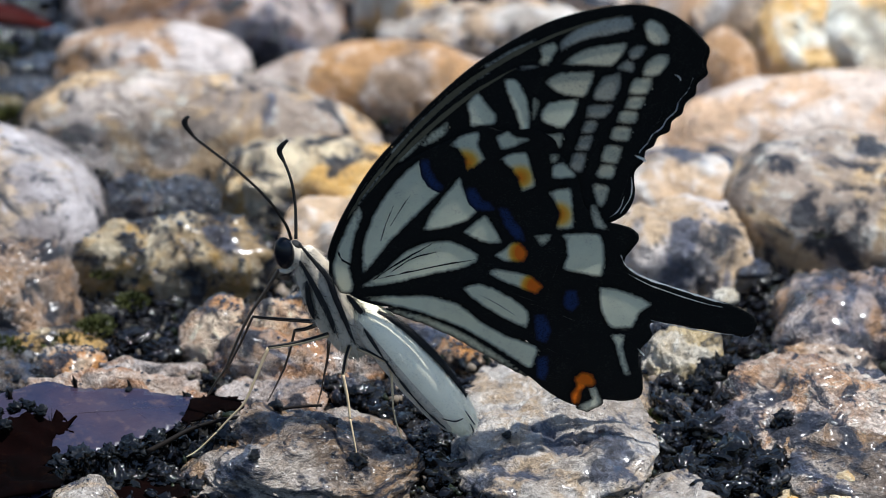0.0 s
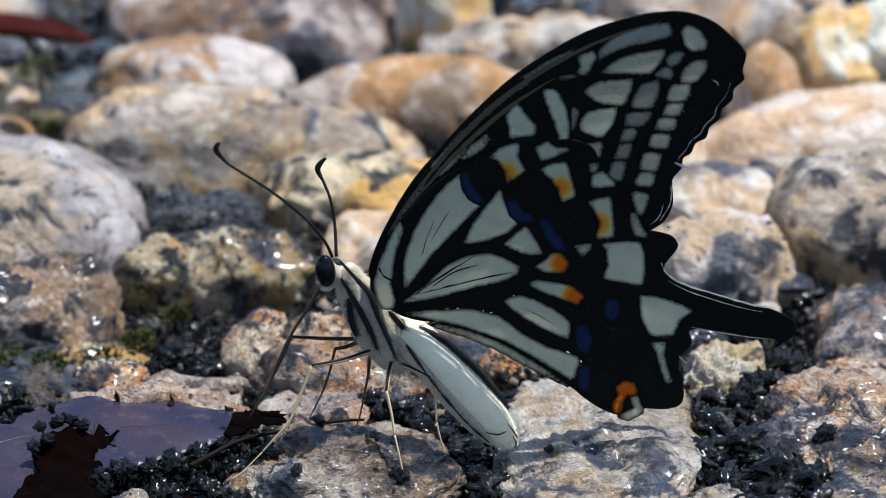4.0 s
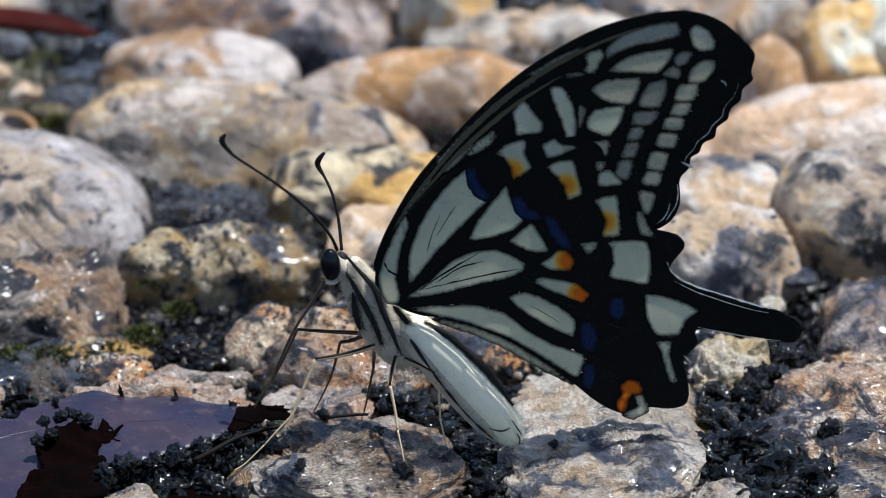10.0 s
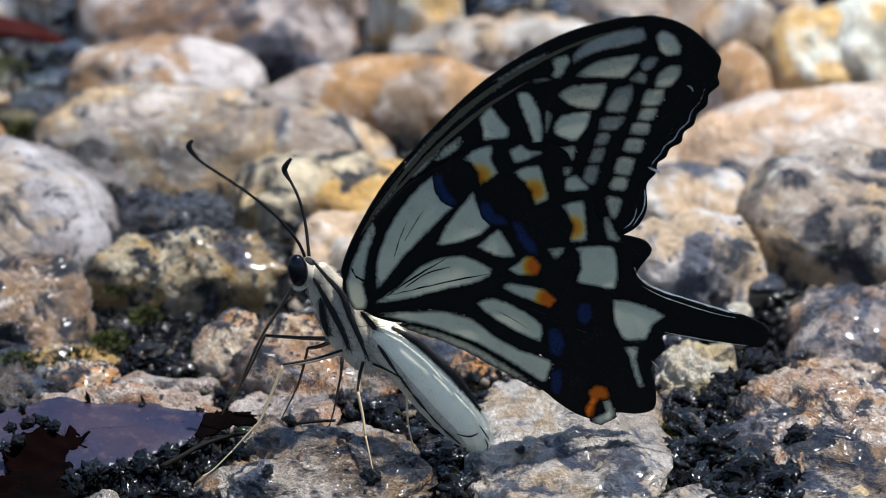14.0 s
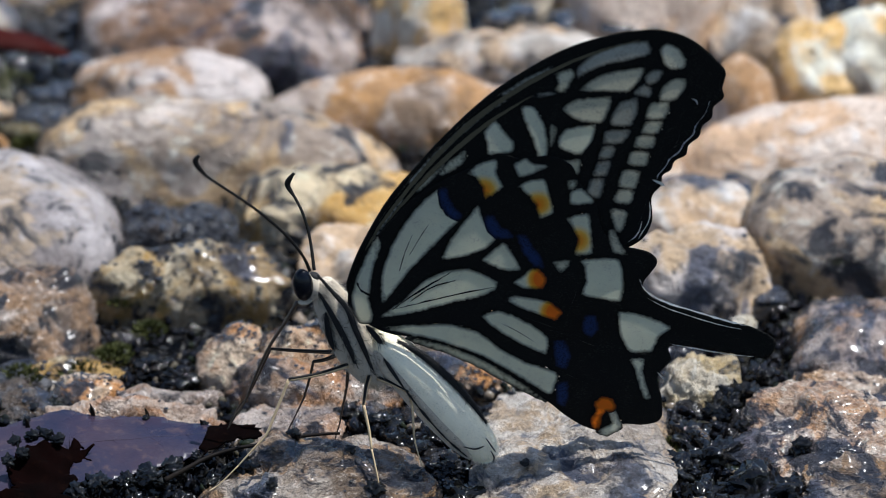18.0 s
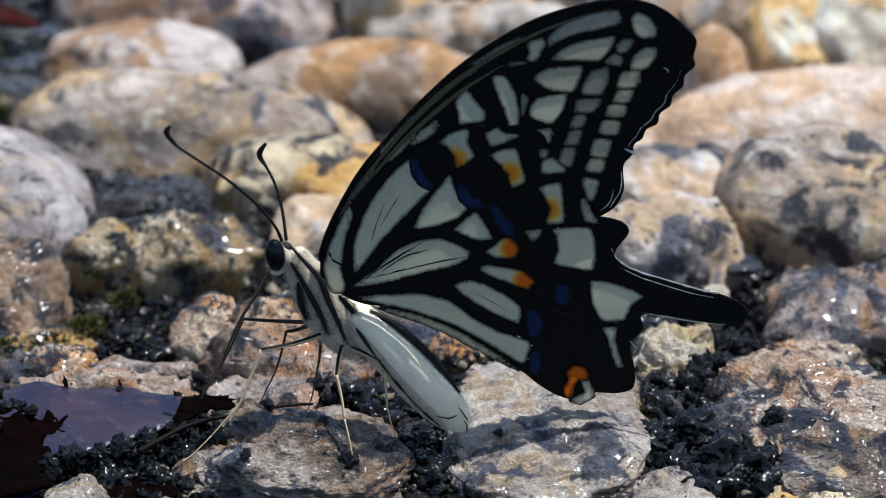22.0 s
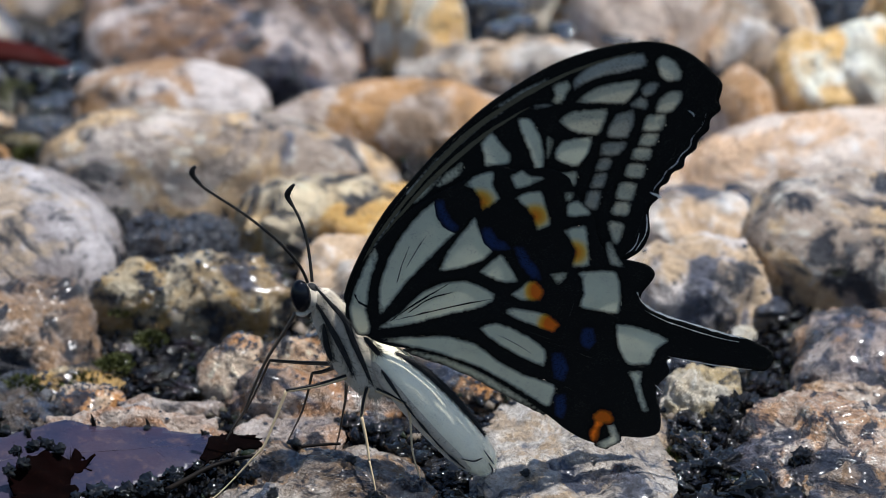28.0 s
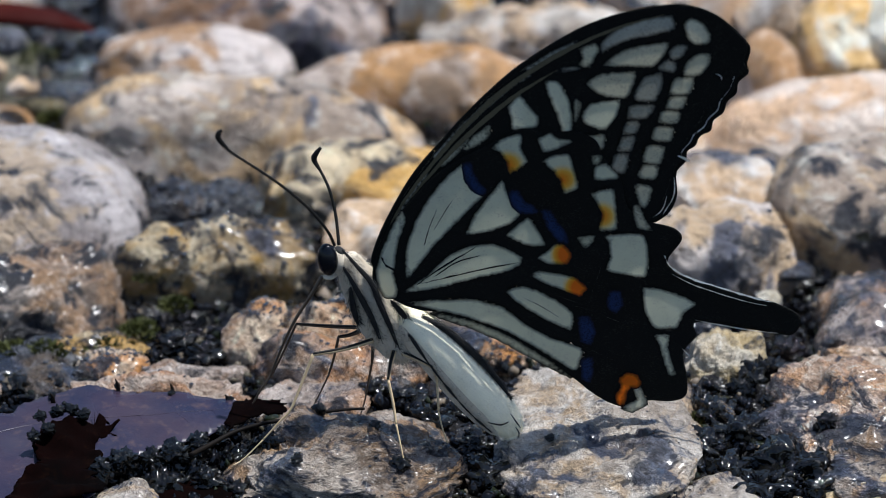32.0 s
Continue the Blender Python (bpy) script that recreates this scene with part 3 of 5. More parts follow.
cobble(-21.1, 43.6, 27.5, 13.5, 6.9, 2, 52, "mossy", 5, 1.50)
cobble(-0.3, 50.8, 15.2, 13.7, 4.4, 0, 27, "pale", 5, 0.50)
cobble(-44.2, 30.8, 26.4, 18.7, 8.1, 3, 28, "pink", 6, 0.90)
cobble(-15.1, 22.7, 9.5, 10.9, 6.0, -6, 31, "rust", 5, 0.60)
cobble(-6.6, 23.4, 10.9, 12.5, 7.2, 4, 32, "rust", 5, 0.60)
cobble(-3.8, 15.0, 24.6, 10.0, 5.0, 0, 36, "umber2", 5, 0.90)
cobble(68.3, 28.7, 25.5, 23.6, 6.7, -3, 30, "umber", 5, 0.90)
cobble(61.3, 16.5, 14.0, 10.2, 2.6, 2, 39, "apricot", 6, 0.50)
cobble(59.1, 2.1, 30.3, 22.1, 6.1, 0, 40, "pinkochre", 6, 0.70)
cobble(65.0, -10.0, 24.9, 18.7, 5.0, 2, 41, "layered", 6, 0.70)
cobble(43.5, 15.6, 12.5, 11.3, 5.7, 2, 38, "yellow", 6, 0.45)
cobble(-40.1, 11.8, 9.1, 9.3, 2.8, 0, 33, "dark", 5, 0.20)
cobble(-33.0, 14.9, 9.7, 8.2, 3.0, 0, 34, "rust", 5, 0.60)
cobble(-22.5, 13.3, 13.2, 5.4, 2.6, 0, 29, "pinkgrey", 5, 0.60)
cobble(-50.3, 8.8, 9.0, 10.4, 3.3, 0, 35, "pink", 5, 0.10)
cobble(58.6, -17.3, 14.7, 11.4, 3.0, 0, 48, "ochre", 5, 0.20)
cobble(-26.2, 6.0, 23.5, 8.8, 4.6, 3, 42, "slate", 6, 0.40)
cobble(-8.1, 5.7, 14.3, 12.4, 2.1, 0, 43, "pinkgrey", 6, 0.50)
cobble(27.2, -2.5, 25.8, 40.0, 4.9, -5, 52, "front", 6, 0.45)
cobble(-3.5, -9.8, 30.0, 22.8, 5.8, 0, 45, "layered", 6, 0.60)
cobble(-28.7, -18.6, 7.9, 8.5, 3.9, 0, 46, "front", 6, 0.22)
cobble(41.7, -17.3, 12.2, 11.3, 2.5, 0, 47, "front", 6, 0.22)
cobble(7.6, -22.1, 15.1, 11.9, 2.1, 0, 50, "layered", 5, 0.22)
cobble(-46.0, 19.6, 16.2, 15.0, 1.2, 0, 58, "dark", 5, 0.22)
cobble(-34.8, 22.1, 12.1, 8.0, 1.8, 0, 59, "mossy", 5, 0.22)
cobble(16.1, 20.9, 7.4, 8.0, 2.8, 0, 37, "rust", 5, 0.22)
cobble(40.8, 29.9, 8.3, 8.9, 2.5, 0, 53, "dark", 5, 0.22)
cobble(-21.9, 116.6, 11.5, 12.4, 2.7, 0, 57, "olive", 4, 0.22)
cobble(35.1, 101.7, 24.1, 19.0, 5.8, 0, 60, "warm", 4, 0.1)
cobble(34.2, 81.3, 23.4, 21.6, 5.9, 0, 61, "pale", 4, 0.1)
cobble(25.7, 59.1, 22.6, 20.9, 5.4, 0, 62, "grey", 4, 0.1)
cobble(21.4, 40.0, 21.9, 17.2, 4.3, 0, 63, "ochre", 4, 0.1)
cobble(8.9, 33.5, 18.8, 14.8, 2.9, 0, 64, "pale", 4, 0.22)
cobble(29.6, 24.3, 17.1, 15.8, 2.4, 0, 65, "grey", 4, 0.22)
cobble(9.6, 23.4, 8.5, 9.2, 1.6, 0, 66, "dark", 5, 0.22)
cobble(0.8, 13.2, 10.5, 8.2, 1.7, 0, 67, "dark", 5, 0.22)
cobble(41.5, 1.7, 5.1, 5.5, 2.8, 0, 68, "dark", 6, 0.22)
cobble(-44.9, 96.8, 10.0, 10.7, 0.9, 0, 69, "dark", 4, 0.22)


# ---- grit: loose wet grains in the gaps between the stones ----
def grit():
    rng = np.random.default_rng(11)
    base, faces = ball(1)
    verts, tris = [], []
    count = 0
    for _ in range(26000):
        x, y = rng.uniform(-95, 125), rng.uniform(-28, 75) if rng.random() < 0.8 else rng.uniform(75, 160)
        if any(((x - a) / (0.93 * w)) ** 2 + ((y - b) / (0.93 * d)) ** 2 < 1 for a, b, w, d in STONES):
            continue
        r = rng.choice([0.26, 0.38, 0.54, 0.76], p=[0.3, 0.3, 0.24, 0.16]) * rng.uniform(0.8, 1.25)
        q = base * r * rng.uniform(0.5, 1.5, 3) * (1 + rng.normal(0, 0.26, (len(base), 1)))
        a = rng.uniform(0, 6.3)
        q = q @ np.array([[math.cos(a), -math.sin(a), 0], [math.sin(a), math.cos(a), 0], [0, 0, 1]])
        verts.append(q + (x, y, bed(x, y) + 0.7 + 0.2 * r + rng.uniform(-0.7, 0.8)))
        tris.append(faces + count * len(base))
        count += 1
        if rng.random() < 0.8:
            WETTED.append(verts[-1].mean(0)[None] + (0, 0, 0.7 * r))
    ob = new("grit", mesh_of("grit", np.concatenate(verts), np.concatenate(tris), GRIT))
    tagged(ob, "loose wet black grit glinting between the stones", "grit", kind="stuff")


def mineral_grains():
    """Quartz and mica grains on the wet stones, which glint in the sun."""
    rng = np.random.default_rng(12)
    base, faces = ball(1)
    at = np.concatenate(SKIN)
    verts = np.concatenate([base * rng.uniform(0.03, 0.08) * rng.uniform(0.5, 1.3, 3) + p for p in at])
    tris = np.concatenate([faces + i * len(base) for i in range(len(at))])
    ob = new("mineral_grains", mesh_of("mineral_grains", verts, tris, QUARTZ, False))
    tagged(ob, "glinting quartz grains on the wet stones", "grit", kind="stuff")


def water_drops():
    """Drops that lie in clusters on the wet grit and stones and catch the sun."""
    rng = np.random.default_rng(13)
    base, faces = ball(2)
    beads = np.concatenate([WETTED[k] for k in BEADS])
    at = np.concatenate(WETTED)
    at = at[rough(at * 0.11, 31, 2) + rng.normal(0, 0.25, len(at)) > -0.2]
    size = rng.choice([0.15, 0.22, 0.3, 0.4], len(at), p=[0.62, 0.28, 0.09, 0.01]) * (0.8 + np.clip(at[:, 1] - 5, 0, 150) / 65)
    at, size = np.concatenate([at, beads]), np.concatenate([size, rng.uniform(1.0, 2.0, len(beads))])
    verts = np.concatenate([base * (1.25 * s, 1.25 * s, 0.4 * s) + p for s, p in zip(size, at)])
    tris = np.concatenate([faces + i * len(base) for i in range(len(at))])
    ob = new("water_drops", mesh_of("water_drops", verts, tris, WATER))
    tagged(ob, "tiny drops of water sparkling on wet grit and stones", "water", kind="stuff")


for x, y, z in [(21.0, 119.3, 4.6), (24.3, 122.9, 4.4), (29.6, 119.2, 4.6), (32.3, 133.0, 4.0), (22.2, 132.0, 3.0), (38.0, 119.5, 3.8), (43.4, 121.0, 3.6), (19.8, 137.0, 1.5), (-40.8, 113.5, 1.0), (-42.2, 105.2, 0.3), (-44.4, 103.3, 0.3), (51.0, 67.0, 2.5), (51.6, 60.5, 2.5), (50.4, 71.5, 2.0)]:
    WETTED.append(np.array([(x, y, z)] * 3, float) + np.random.default_rng(int(x + 99)).normal(0, 0.9, (3, 3)) * (1, 1, 0.2))
    BEADS.append(len(WETTED) - 1)

grit()
mineral_grains()
water_drops()

def clod(x, y, z, wide, high, seed):
    """A crumb of black, wet earth with a ragged, mossy outline."""
    v, f = ball(4)
    q = v * (1 + 0.55 * rough(v * 1.7 + seed, seed, 4, 0.7)[:, None]) * (wide / 2, wide / 2, high)
    ob = new("earth_clod", mesh_of("earth_clod", q, f, EARTH))
    ob.location = (x * 0.001, y * 0.001, z * 0.001)
    tagged(ob, "ragged black clod of wet earth and moss between stones", "earth", "crumbs of earth")


def top(x, y):
    """The height of the near stones at a place."""
    at = np.concatenate(TOPS)
    near = np.hypot(at[:, 0] - x, at[:, 1] - y) < 0.7
    return float(at[near, 2].max()) if near.any() else 0.3


clod(-29.1, -10.8, 0.3, 4.7, 2.1, 200)
clod(-26.0, -13.0, 0.3, 5.3, 2.1, 201)
clod(-22.7, -11.6, 0.3, 4.7, 1.9, 202)
clod(-20.0, -13.3, 0.3, 4.0, 1.6, 203)
clod(-17.6, -7.2, 0.3, 3.3, 1.4, 204)
clod(-13.6, -5.9, 0.3, 4.0, 1.4, 205)
clod(48.5, 12.5, 0.3, 5.3, 2.7, 206)
clod(45.6, 10.1, 0.3, 4.7, 2.1, 207)
clod(51.1, 18.1, 0.3, 3.3, 1.6, 208)
clod(41.0, 3.2, 0.3, 5.3, 1.8, 209)
clod(43.8, -0.8, 0.3, 6.0, 1.9, 210)
clod(39.8, -4.5, 0.3, 4.7, 1.6, 211)
clod(48.3, -9.2, 0.3, 7.3, 2.1, 212)
clod(45.2, -14.3, 0.3, 7.3, 1.9, 213)
clod(42.1, -11.2, 0.3, 5.3, 1.6, 214)
clod(52.2, -10.6, 0.3, 4.7, 1.6, 215)
clod(10.8, 3.7, 0.3, 4.0, 1.6, 216)
clod(6.7, 1.0, 0.3, 4.7, 1.6, 217)
clod(12.1, -4.3, 0.3, 4.0, 1.4, 218)
clod(3.9, 6.8, 0.3, 4.0, 1.4, 219)
clod(13.4, -11.2, 0.3, 5.3, 1.6, 220)
clod(-0.9, 9.8, 0.3, 3.3, 1.3, 221)
clod(-40.6, 11.2, 0.3, 4.0, 1.3, 222)
clod(-43.9, 9.8, 0.3, 4.0, 1.3, 223)
clod(-21.5, 18.6, 0.3, 4.0, 1.2, 224)
clod(-25.1, 21.6, 0.3, 4.0, 1.2, 225)
clod(-31.3, 2.7, 4.7, 0.6, 0.3, 300)
clod(-24.6, 1.2, 4.5, 0.7, 0.3, 301)
clod(-17.6, -0.0, 4.4, 0.7, 0.3, 302)
clod(-39.0, 0.6, 4.5, 0.8, 0.4, 303)
clod(-37.4, -0.9, 4.3, 0.5, 0.2, 304)
clod(-16.6, -4.2, 4.0, 1.2, 0.5, 305)
clod(-18.2, -6.8, 3.7, 1.1, 0.5, 306)
clod(-35.2, -4.5, 4.0, 0.9, 0.4, 307)
clod(-20.5, -7.9, 3.6, 1.2, 0.5, 308)
clod(-26.6, -11.9, 3.2, 1.4, 0.6, 309)
clod(-20.9, -8.8, 3.0, 2.6, 1.1, 310)
clod(-23.6, -10.4, 2.9, 2.9, 1.2, 311)
clod(-26.3, -11.2, 2.8, 2.2, 0.9, 312)
clod(-29.6, -12.4, 2.8, 2.8, 1.2, 313)
clod(-32.2, -14.2, 2.8, 2.4, 1.1, 314)
clod(-39.8, -6.1, 5.5, 1.3, 0.7, 500)
clod(-37.9, -4.9, 5.6, 1.3, 0.7, 501)
clod(-36.2, -4.7, 5.6, 1.3, 0.7, 502)
clod(-38.7, -8.8, 5.2, 1.3, 0.7, 503)
clod(-34.6, -5.8, 5.5, 1.3, 0.7, 504)
clod(-40.3, -10.5, 5.1, 1.3, 0.7, 505)
clod(-12.6, -7.9, top(-12.6, -7.9), 3.1, 1.3, 400)
clod(3.0, -15.1, top(3.0, -15.1), 1.9, 0.8, 401)
clod(-6.8, -3.6, top(-6.8, -3.6), 1.5, 0.6, 402)
clod(-0.0, -9.5, top(-0.0, -9.5), 1.1, 0.4, 403)
clod(-16.2, -14.5, top(-16.2, -14.5), 2.0, 0.8, 404)
clod(-9.2, -16.1, top(-9.2, -16.1), 1.2, 0.5, 405)
clod(53.9, -4.0, top(53.9, -4.0), 2.3, 1.0, 406)
clod(20.7, -8.1, top(20.7, -8.1), 0.9, 0.4, 407)
clod(47.4, 4.3, top(47.4, 4.3), 1.6, 0.7, 408)
clod(49.2, -12.2, top(49.2, -12.2), 2.7, 1.1, 409)
clod(52.2, -16.1, top(52.2, -16.1), 2.9, 1.2, 410)


def pebble(x, y, z, wide, high, seed, stone):
    """A small loose stone."""
    v, f = ball(4)
    q = v * (1 + 0.22 * rough(v * 1.3 + seed, seed, 3, 0.5)[:, None]) * (wide / 2, wide / 2.3, high / 2) + (0, 0, high / 2)
    ob = new("pebble", mesh_of("pebble", q, f, ROCKS[stone]))
    ob.location = (x * 0.001, y * 0.001, z * 0.001)
    ob.color = (*np.random.default_rng(seed).random(3), 1)
    tagged(ob, {"dark": "small dark wet pebble", "olive": "small olive pebble", "apricot": "small apricot pebble"}.get(stone, "small pale pebble") + " wedged between the cobbles", "pebble", "loose pebbles")


def moss_tuft(x, y, z, wide, seed):
    """A cushion of moss: many short pointed leaves on a low mound."""
    rng = np.random.default_rng(seed)
    verts, tris = [], []
    for _ in range(260):
        a, r = rng.uniform(0, 6.28), math.sqrt(rng.uniform(0, 1))
        root = np.array((math.cos(a) * r * wide / 2, math.sin(a) * r * wide / 2, 0.9 * (1 - r * r) - 0.5))
        way = np.array((math.cos(a) * r, math.sin(a) * r, 0.9)) + rng.normal(0, 0.35, 3)
        way *= rng.uniform(0.5, 1.0) / np.linalg.norm(way)
        side = np.cross(way, rng.normal(0, 1, 3))
        side *= 0.14 / np.linalg.norm(side)
        n0 = len(verts)
        verts += [root - side, root + side, root + 0.6 * way + 0.8 * side, root + way, root + 0.6 * way - 0.8 * side]
        tris += [(n0, n0 + 1, n0 + 2), (n0, n0 + 2, n0 + 4), (n0 + 4, n0 + 2, n0 + 3)]
    ob = new("moss", mesh_of("moss", np.array(verts), tris, MOSS, False))
    ob.location = (x * 0.001, y * 0.001, z * 0.001)
    tagged(ob, "small cushion of yellow-green moss between the cobbles", "moss", "moss cushions")


pebble(-52.4, 99.5, 5.0, 5.0, 3.0, 700, "pale")
pebble(-49.7, 85.9, 4.4, 4.5, 2.6, 701, "pale")
pebble(-55.2, 91.8, 4.1, 6.0, 3.4, 702, "grey")
pebble(-46.8, 90.3, -0.5, 5.0, 2.0, 703, "olive")
pebble(49.6, 32.8, -0.7, 3.5, 2.2, 704, "yellow")
pebble(53.8, 40.1, -0.5, 5.0, 2.0, 705, "dark")
pebble(58.2, 19.3, -1.4, 6.0, 2.4, 706, "apricot")
moss_tuft(-48.9, 98.8, 4.6, 6.0, 800)
moss_tuft(-13.5, 97.6, 0.6, 6.0, 801)
moss_tuft(-14.7, 94.5, 0.6, 4.0, 802)
moss_tuft(-30.9, 24.2, 0.2, 5.0, 803)
moss_tuft(-30.0, 26.0, 0.2, 4.0, 804)
moss_tuft(-34.6, 21.1, 0.6, 5.0, 805)
moss_tuft(-41.2, 19.3, 0.6, 5.0, 806)
moss_tuft(-45.4, 86.8, 0.6, 5.0, 807)
moss_tuft(-45.5, 19.7, 0.4, 5.0, 808)
moss_tuft(-29.6, 39.0, 1.1, 4.0, 809)
moss_tuft(62.6, 46.1, 3.6, 4.0, 810)
moss_tuft(38.5, 1.5, 0.2, 3.5, 811)
moss_tuft(-26.0, 32.1, 0.2, 4.0, 812)

# ---- the butterfly ----
butterfly = tagged(new("butterfly"), "cream and black swallowtail butterfly with closed wings, drinking from wet stones", "butterfly")
FORE = [-0.6, 26.0, -0.4, 27.9, 1.1, 31.9, 4.0, 37.4, 7.3, 41.7, 11.2, 46.2, 15.6, 50.6, 20.1, 54.0, 24.5, 56.6, 29.0, 58.2, 33.4, 58.9, 36.6, 58.5, 39.3, 57.1, 41.4, 55.0, 42.4, 53.6, 42.1, 51.6, 42.3, 50.4, 41.2, 49.2, 41.0, 47.8, 39.9, 46.7, 39.6, 45.4, 38.5, 44.4, 38.2, 43.1, 37.0, 42.4, 36.5, 41.2, 35.6, 40.5, 35.4, 39.2, 34.4, 37.7, 34.5, 34.6, 33.1, 32.1, 30.2, 31.5, 26.8, 37.0, 22.2, 39.9, 17.0, 40.6, 11.2, 38.1, 6.0, 32.6, 2.4, 26.8, 0.4, 25.1]
HIND = [2.6, 21.3, -0.1, 23.3, -0.5, 25.5, 0.1, 27.7, 1.5, 31.2, 4.0, 34.5, 7.6, 38.3, 14.1, 42.1, 16.9, 43.6, 19.6, 43.0, 22.8, 43.3, 25.3, 42.0, 26.2, 39.8, 28.1, 37.2, 29.0, 33.6, 30.7, 31.8, 33.1, 31.2, 34.7, 30.6, 35.2, 29.3, 33.7, 26.8, 34.4, 25.3, 36.3, 24.0, 43.6, 21.3, 46.3, 20.7, 49.5, 18.8, 48.7, 16.7, 45.8, 17.0, 37.6, 18.3, 37.3, 16.4, 35.8, 14.2, 36.4, 11.2, 36.3, 8.5, 34.4, 7.7, 31.7, 7.8, 29.4, 6.9, 27.3, 7.5, 25.0, 9.1, 22.7, 11.2, 18.3, 13.9, 8.6, 19.4, 4.7, 20.4]
WING_ROOT, FORE_Y, HIND_Y = (2.8, 15.5), -7.4, -7.8


def bend(bm, lift, base):
    """Arch a wing sheet: it leaves the body and leans in over the back, with faint folds fanning from its root."""
    for v in bm.verts:
        dx, dz = v.co.x - WING_ROOT[0], v.co.z - WING_ROOT[1]
        r, a = math.hypot(dx, dz), math.atan2(dz, dx)
        v.co.y = base - lift + 0.9 * (1 - math.exp(-r / 18)) + 0.006 * r * math.sin(a * 11)


def inside(points, ring):
    """Which points lie inside a closed ring."""
    x, y = points[:, :1], points[:, 1:]
    a, b = ring, np.roll(ring, -1, 0)
    cut = ((a[:, 1] > y) != (b[:, 1] > y)) & (x < (b[:, 0] - a[:, 0]) * (y - a[:, 1]) / (b[:, 1] - a[:, 1] + 1e-12) + a[:, 0])
    return cut.sum(1) % 2 == 1


FIELDS = {"forewing": [], "hindwing": []}


def wing(name, outline, base, label):
    """The black skin of a wing, open under its thin pale fields, so that light shines through them."""
    bm = sheet(outline, 0.32, 6)
    mids = np.array([f.calc_center_median()[:] for f in bm.faces])[:, ::2]
    gone = np.zeros(len(mids), bool)
    for ring in FIELDS[name]:
        near = np.hypot(mids[:, :1] - ring[:, 0], mids[:, 1:] - ring[:, 1]).min(1)
        gone |= inside(mids, ring) & (near > 0.25)
    bmesh.ops.delete(bm, geom=[f for f, g in zip(bm.faces[:], gone) if g], context="FACES")
    bend(bm, 0, base)
    face_camera_side(bm)
    bmesh.ops.solidify(bm, geom=bm.faces[:], thickness=0.06)
    return part(name, bm, SCALES["membrane"], butterfly, label)


PATCHES = []


def patch(place, kind, outline, grow=0.12):
    """One field of coloured scales, lying on its wing with a dusted, uneven edge."""
    owner = forewing if place == "forewing" else hindwing
    PATCHES.append(kind)
    bm = sheet(outline, 0.5, 6, 0.04, len(PATCHES), True, grow)
    rim = np.array([(v.co.x, v.co.z) for v in bm.verts if v.is_boundary])
    inward = bm.verts.layers.float.new("inward")
    for v in bm.verts:
        v[inward] = 0.0 if v.is_boundary else min(1.0, np.hypot(rim[:, 0] - v.co.x, rim[:, 1] - v.co.z).min() / 0.72)
    if kind == "pale" and owner is hindwing:
        warmth = bm.verts.layers.float.new("warmth")
        for v in bm.verts:
            v[warmth] = max([0.0] + [k * (1 - math.hypot(v.co.x - x, v.co.z - z) / r) for x, z, r, k in GLOWS])
    low = {"pale": 0.03, "dim": 0.03, "dim2": 0.03, "dark": 0.03}.get(kind, 0.06)
    bend(bm, 0.05 + low, FORE_Y if owner is forewing else HIND_Y)
    face_camera_side(bm)
    names = {"orange": "orange_spot", "blue": "blue_spot"}
    part(names.get(kind, "wing_cell"), bm, SCALES[kind], owner)


QUEUE = []
GLOWS = []  # centre, reach and depth of the orange in a pale cell


def field(place, kind, outline):
    QUEUE.append((place, kind, outline))
    if kind in ("pale", "dim", "dim2", "dark", "orange"):
        FIELDS[place].append(spline(np.reshape(outline, (-1, 2)), 4, True))


def build_wings():
    """Both pairs of wings: the near pair, and the far pair close behind it with the same fields."""
    global forewing, hindwing
    forewing = wing("forewing", FORE, FORE_Y, "black forewing with rows of cream cells")
    hindwing = wing("hindwing", HIND, HIND_Y, "black tailed hindwing with cream cells, blue and orange spots")
    for place, kind, outline in QUEUE:
        patch(place, kind, outline)
    for near in (forewing, hindwing):
        far = new(near.name.split(".")[0], near.data)
        far.parent = butterfly
        far.location = (0.0001, 0.0026, -0.0012)
        far.rotation_euler = (0, radians(0.5), 0)
        for child in near.children:
            twin = new(child.name.split(".")[0], child.data)
            twin.parent = far


def streak(owner, pts, wide, material=None):
    """A thin line of scales along a fold or an edge."""
    p = spline(np.reshape(pts, (-1, 2)), 6)
    rng = np.random.default_rng(len(PATCHES))
    PATCHES.append("streak")
    p = p + rng.normal(0, 0.1 * wide if wide < 0.3 else 0.02, p.shape)
    d = np.gradient(p, axis=0)
    d /= np.linalg.norm(d, axis=1, keepdims=True)
    side = np.stack([-d[:, 1], d[:, 0]], 1) * wide / 2 * (np.sin(np.linspace(0.15, 3.0, len(p)))[:, None] + rng.normal(0, 0.3 if wide < 0.3 else 0.06, (len(p), 1)))
    bm = bmesh.new()
    rows = [[bm.verts.new((q[0], 0, q[1])) for q in (a - s, a + s)] for a, s in zip(p, side)]
    for a, b in zip(rows, rows[1:]):
        bm.faces.new((a[0], a[1], b[1], b[0]))
    bend(bm, 0.13, HIND_Y if owner is hindwing else FORE_Y)
    face_camera_side(bm)
    part("wing_streak", bm, material or SCALES["membrane"], owner)


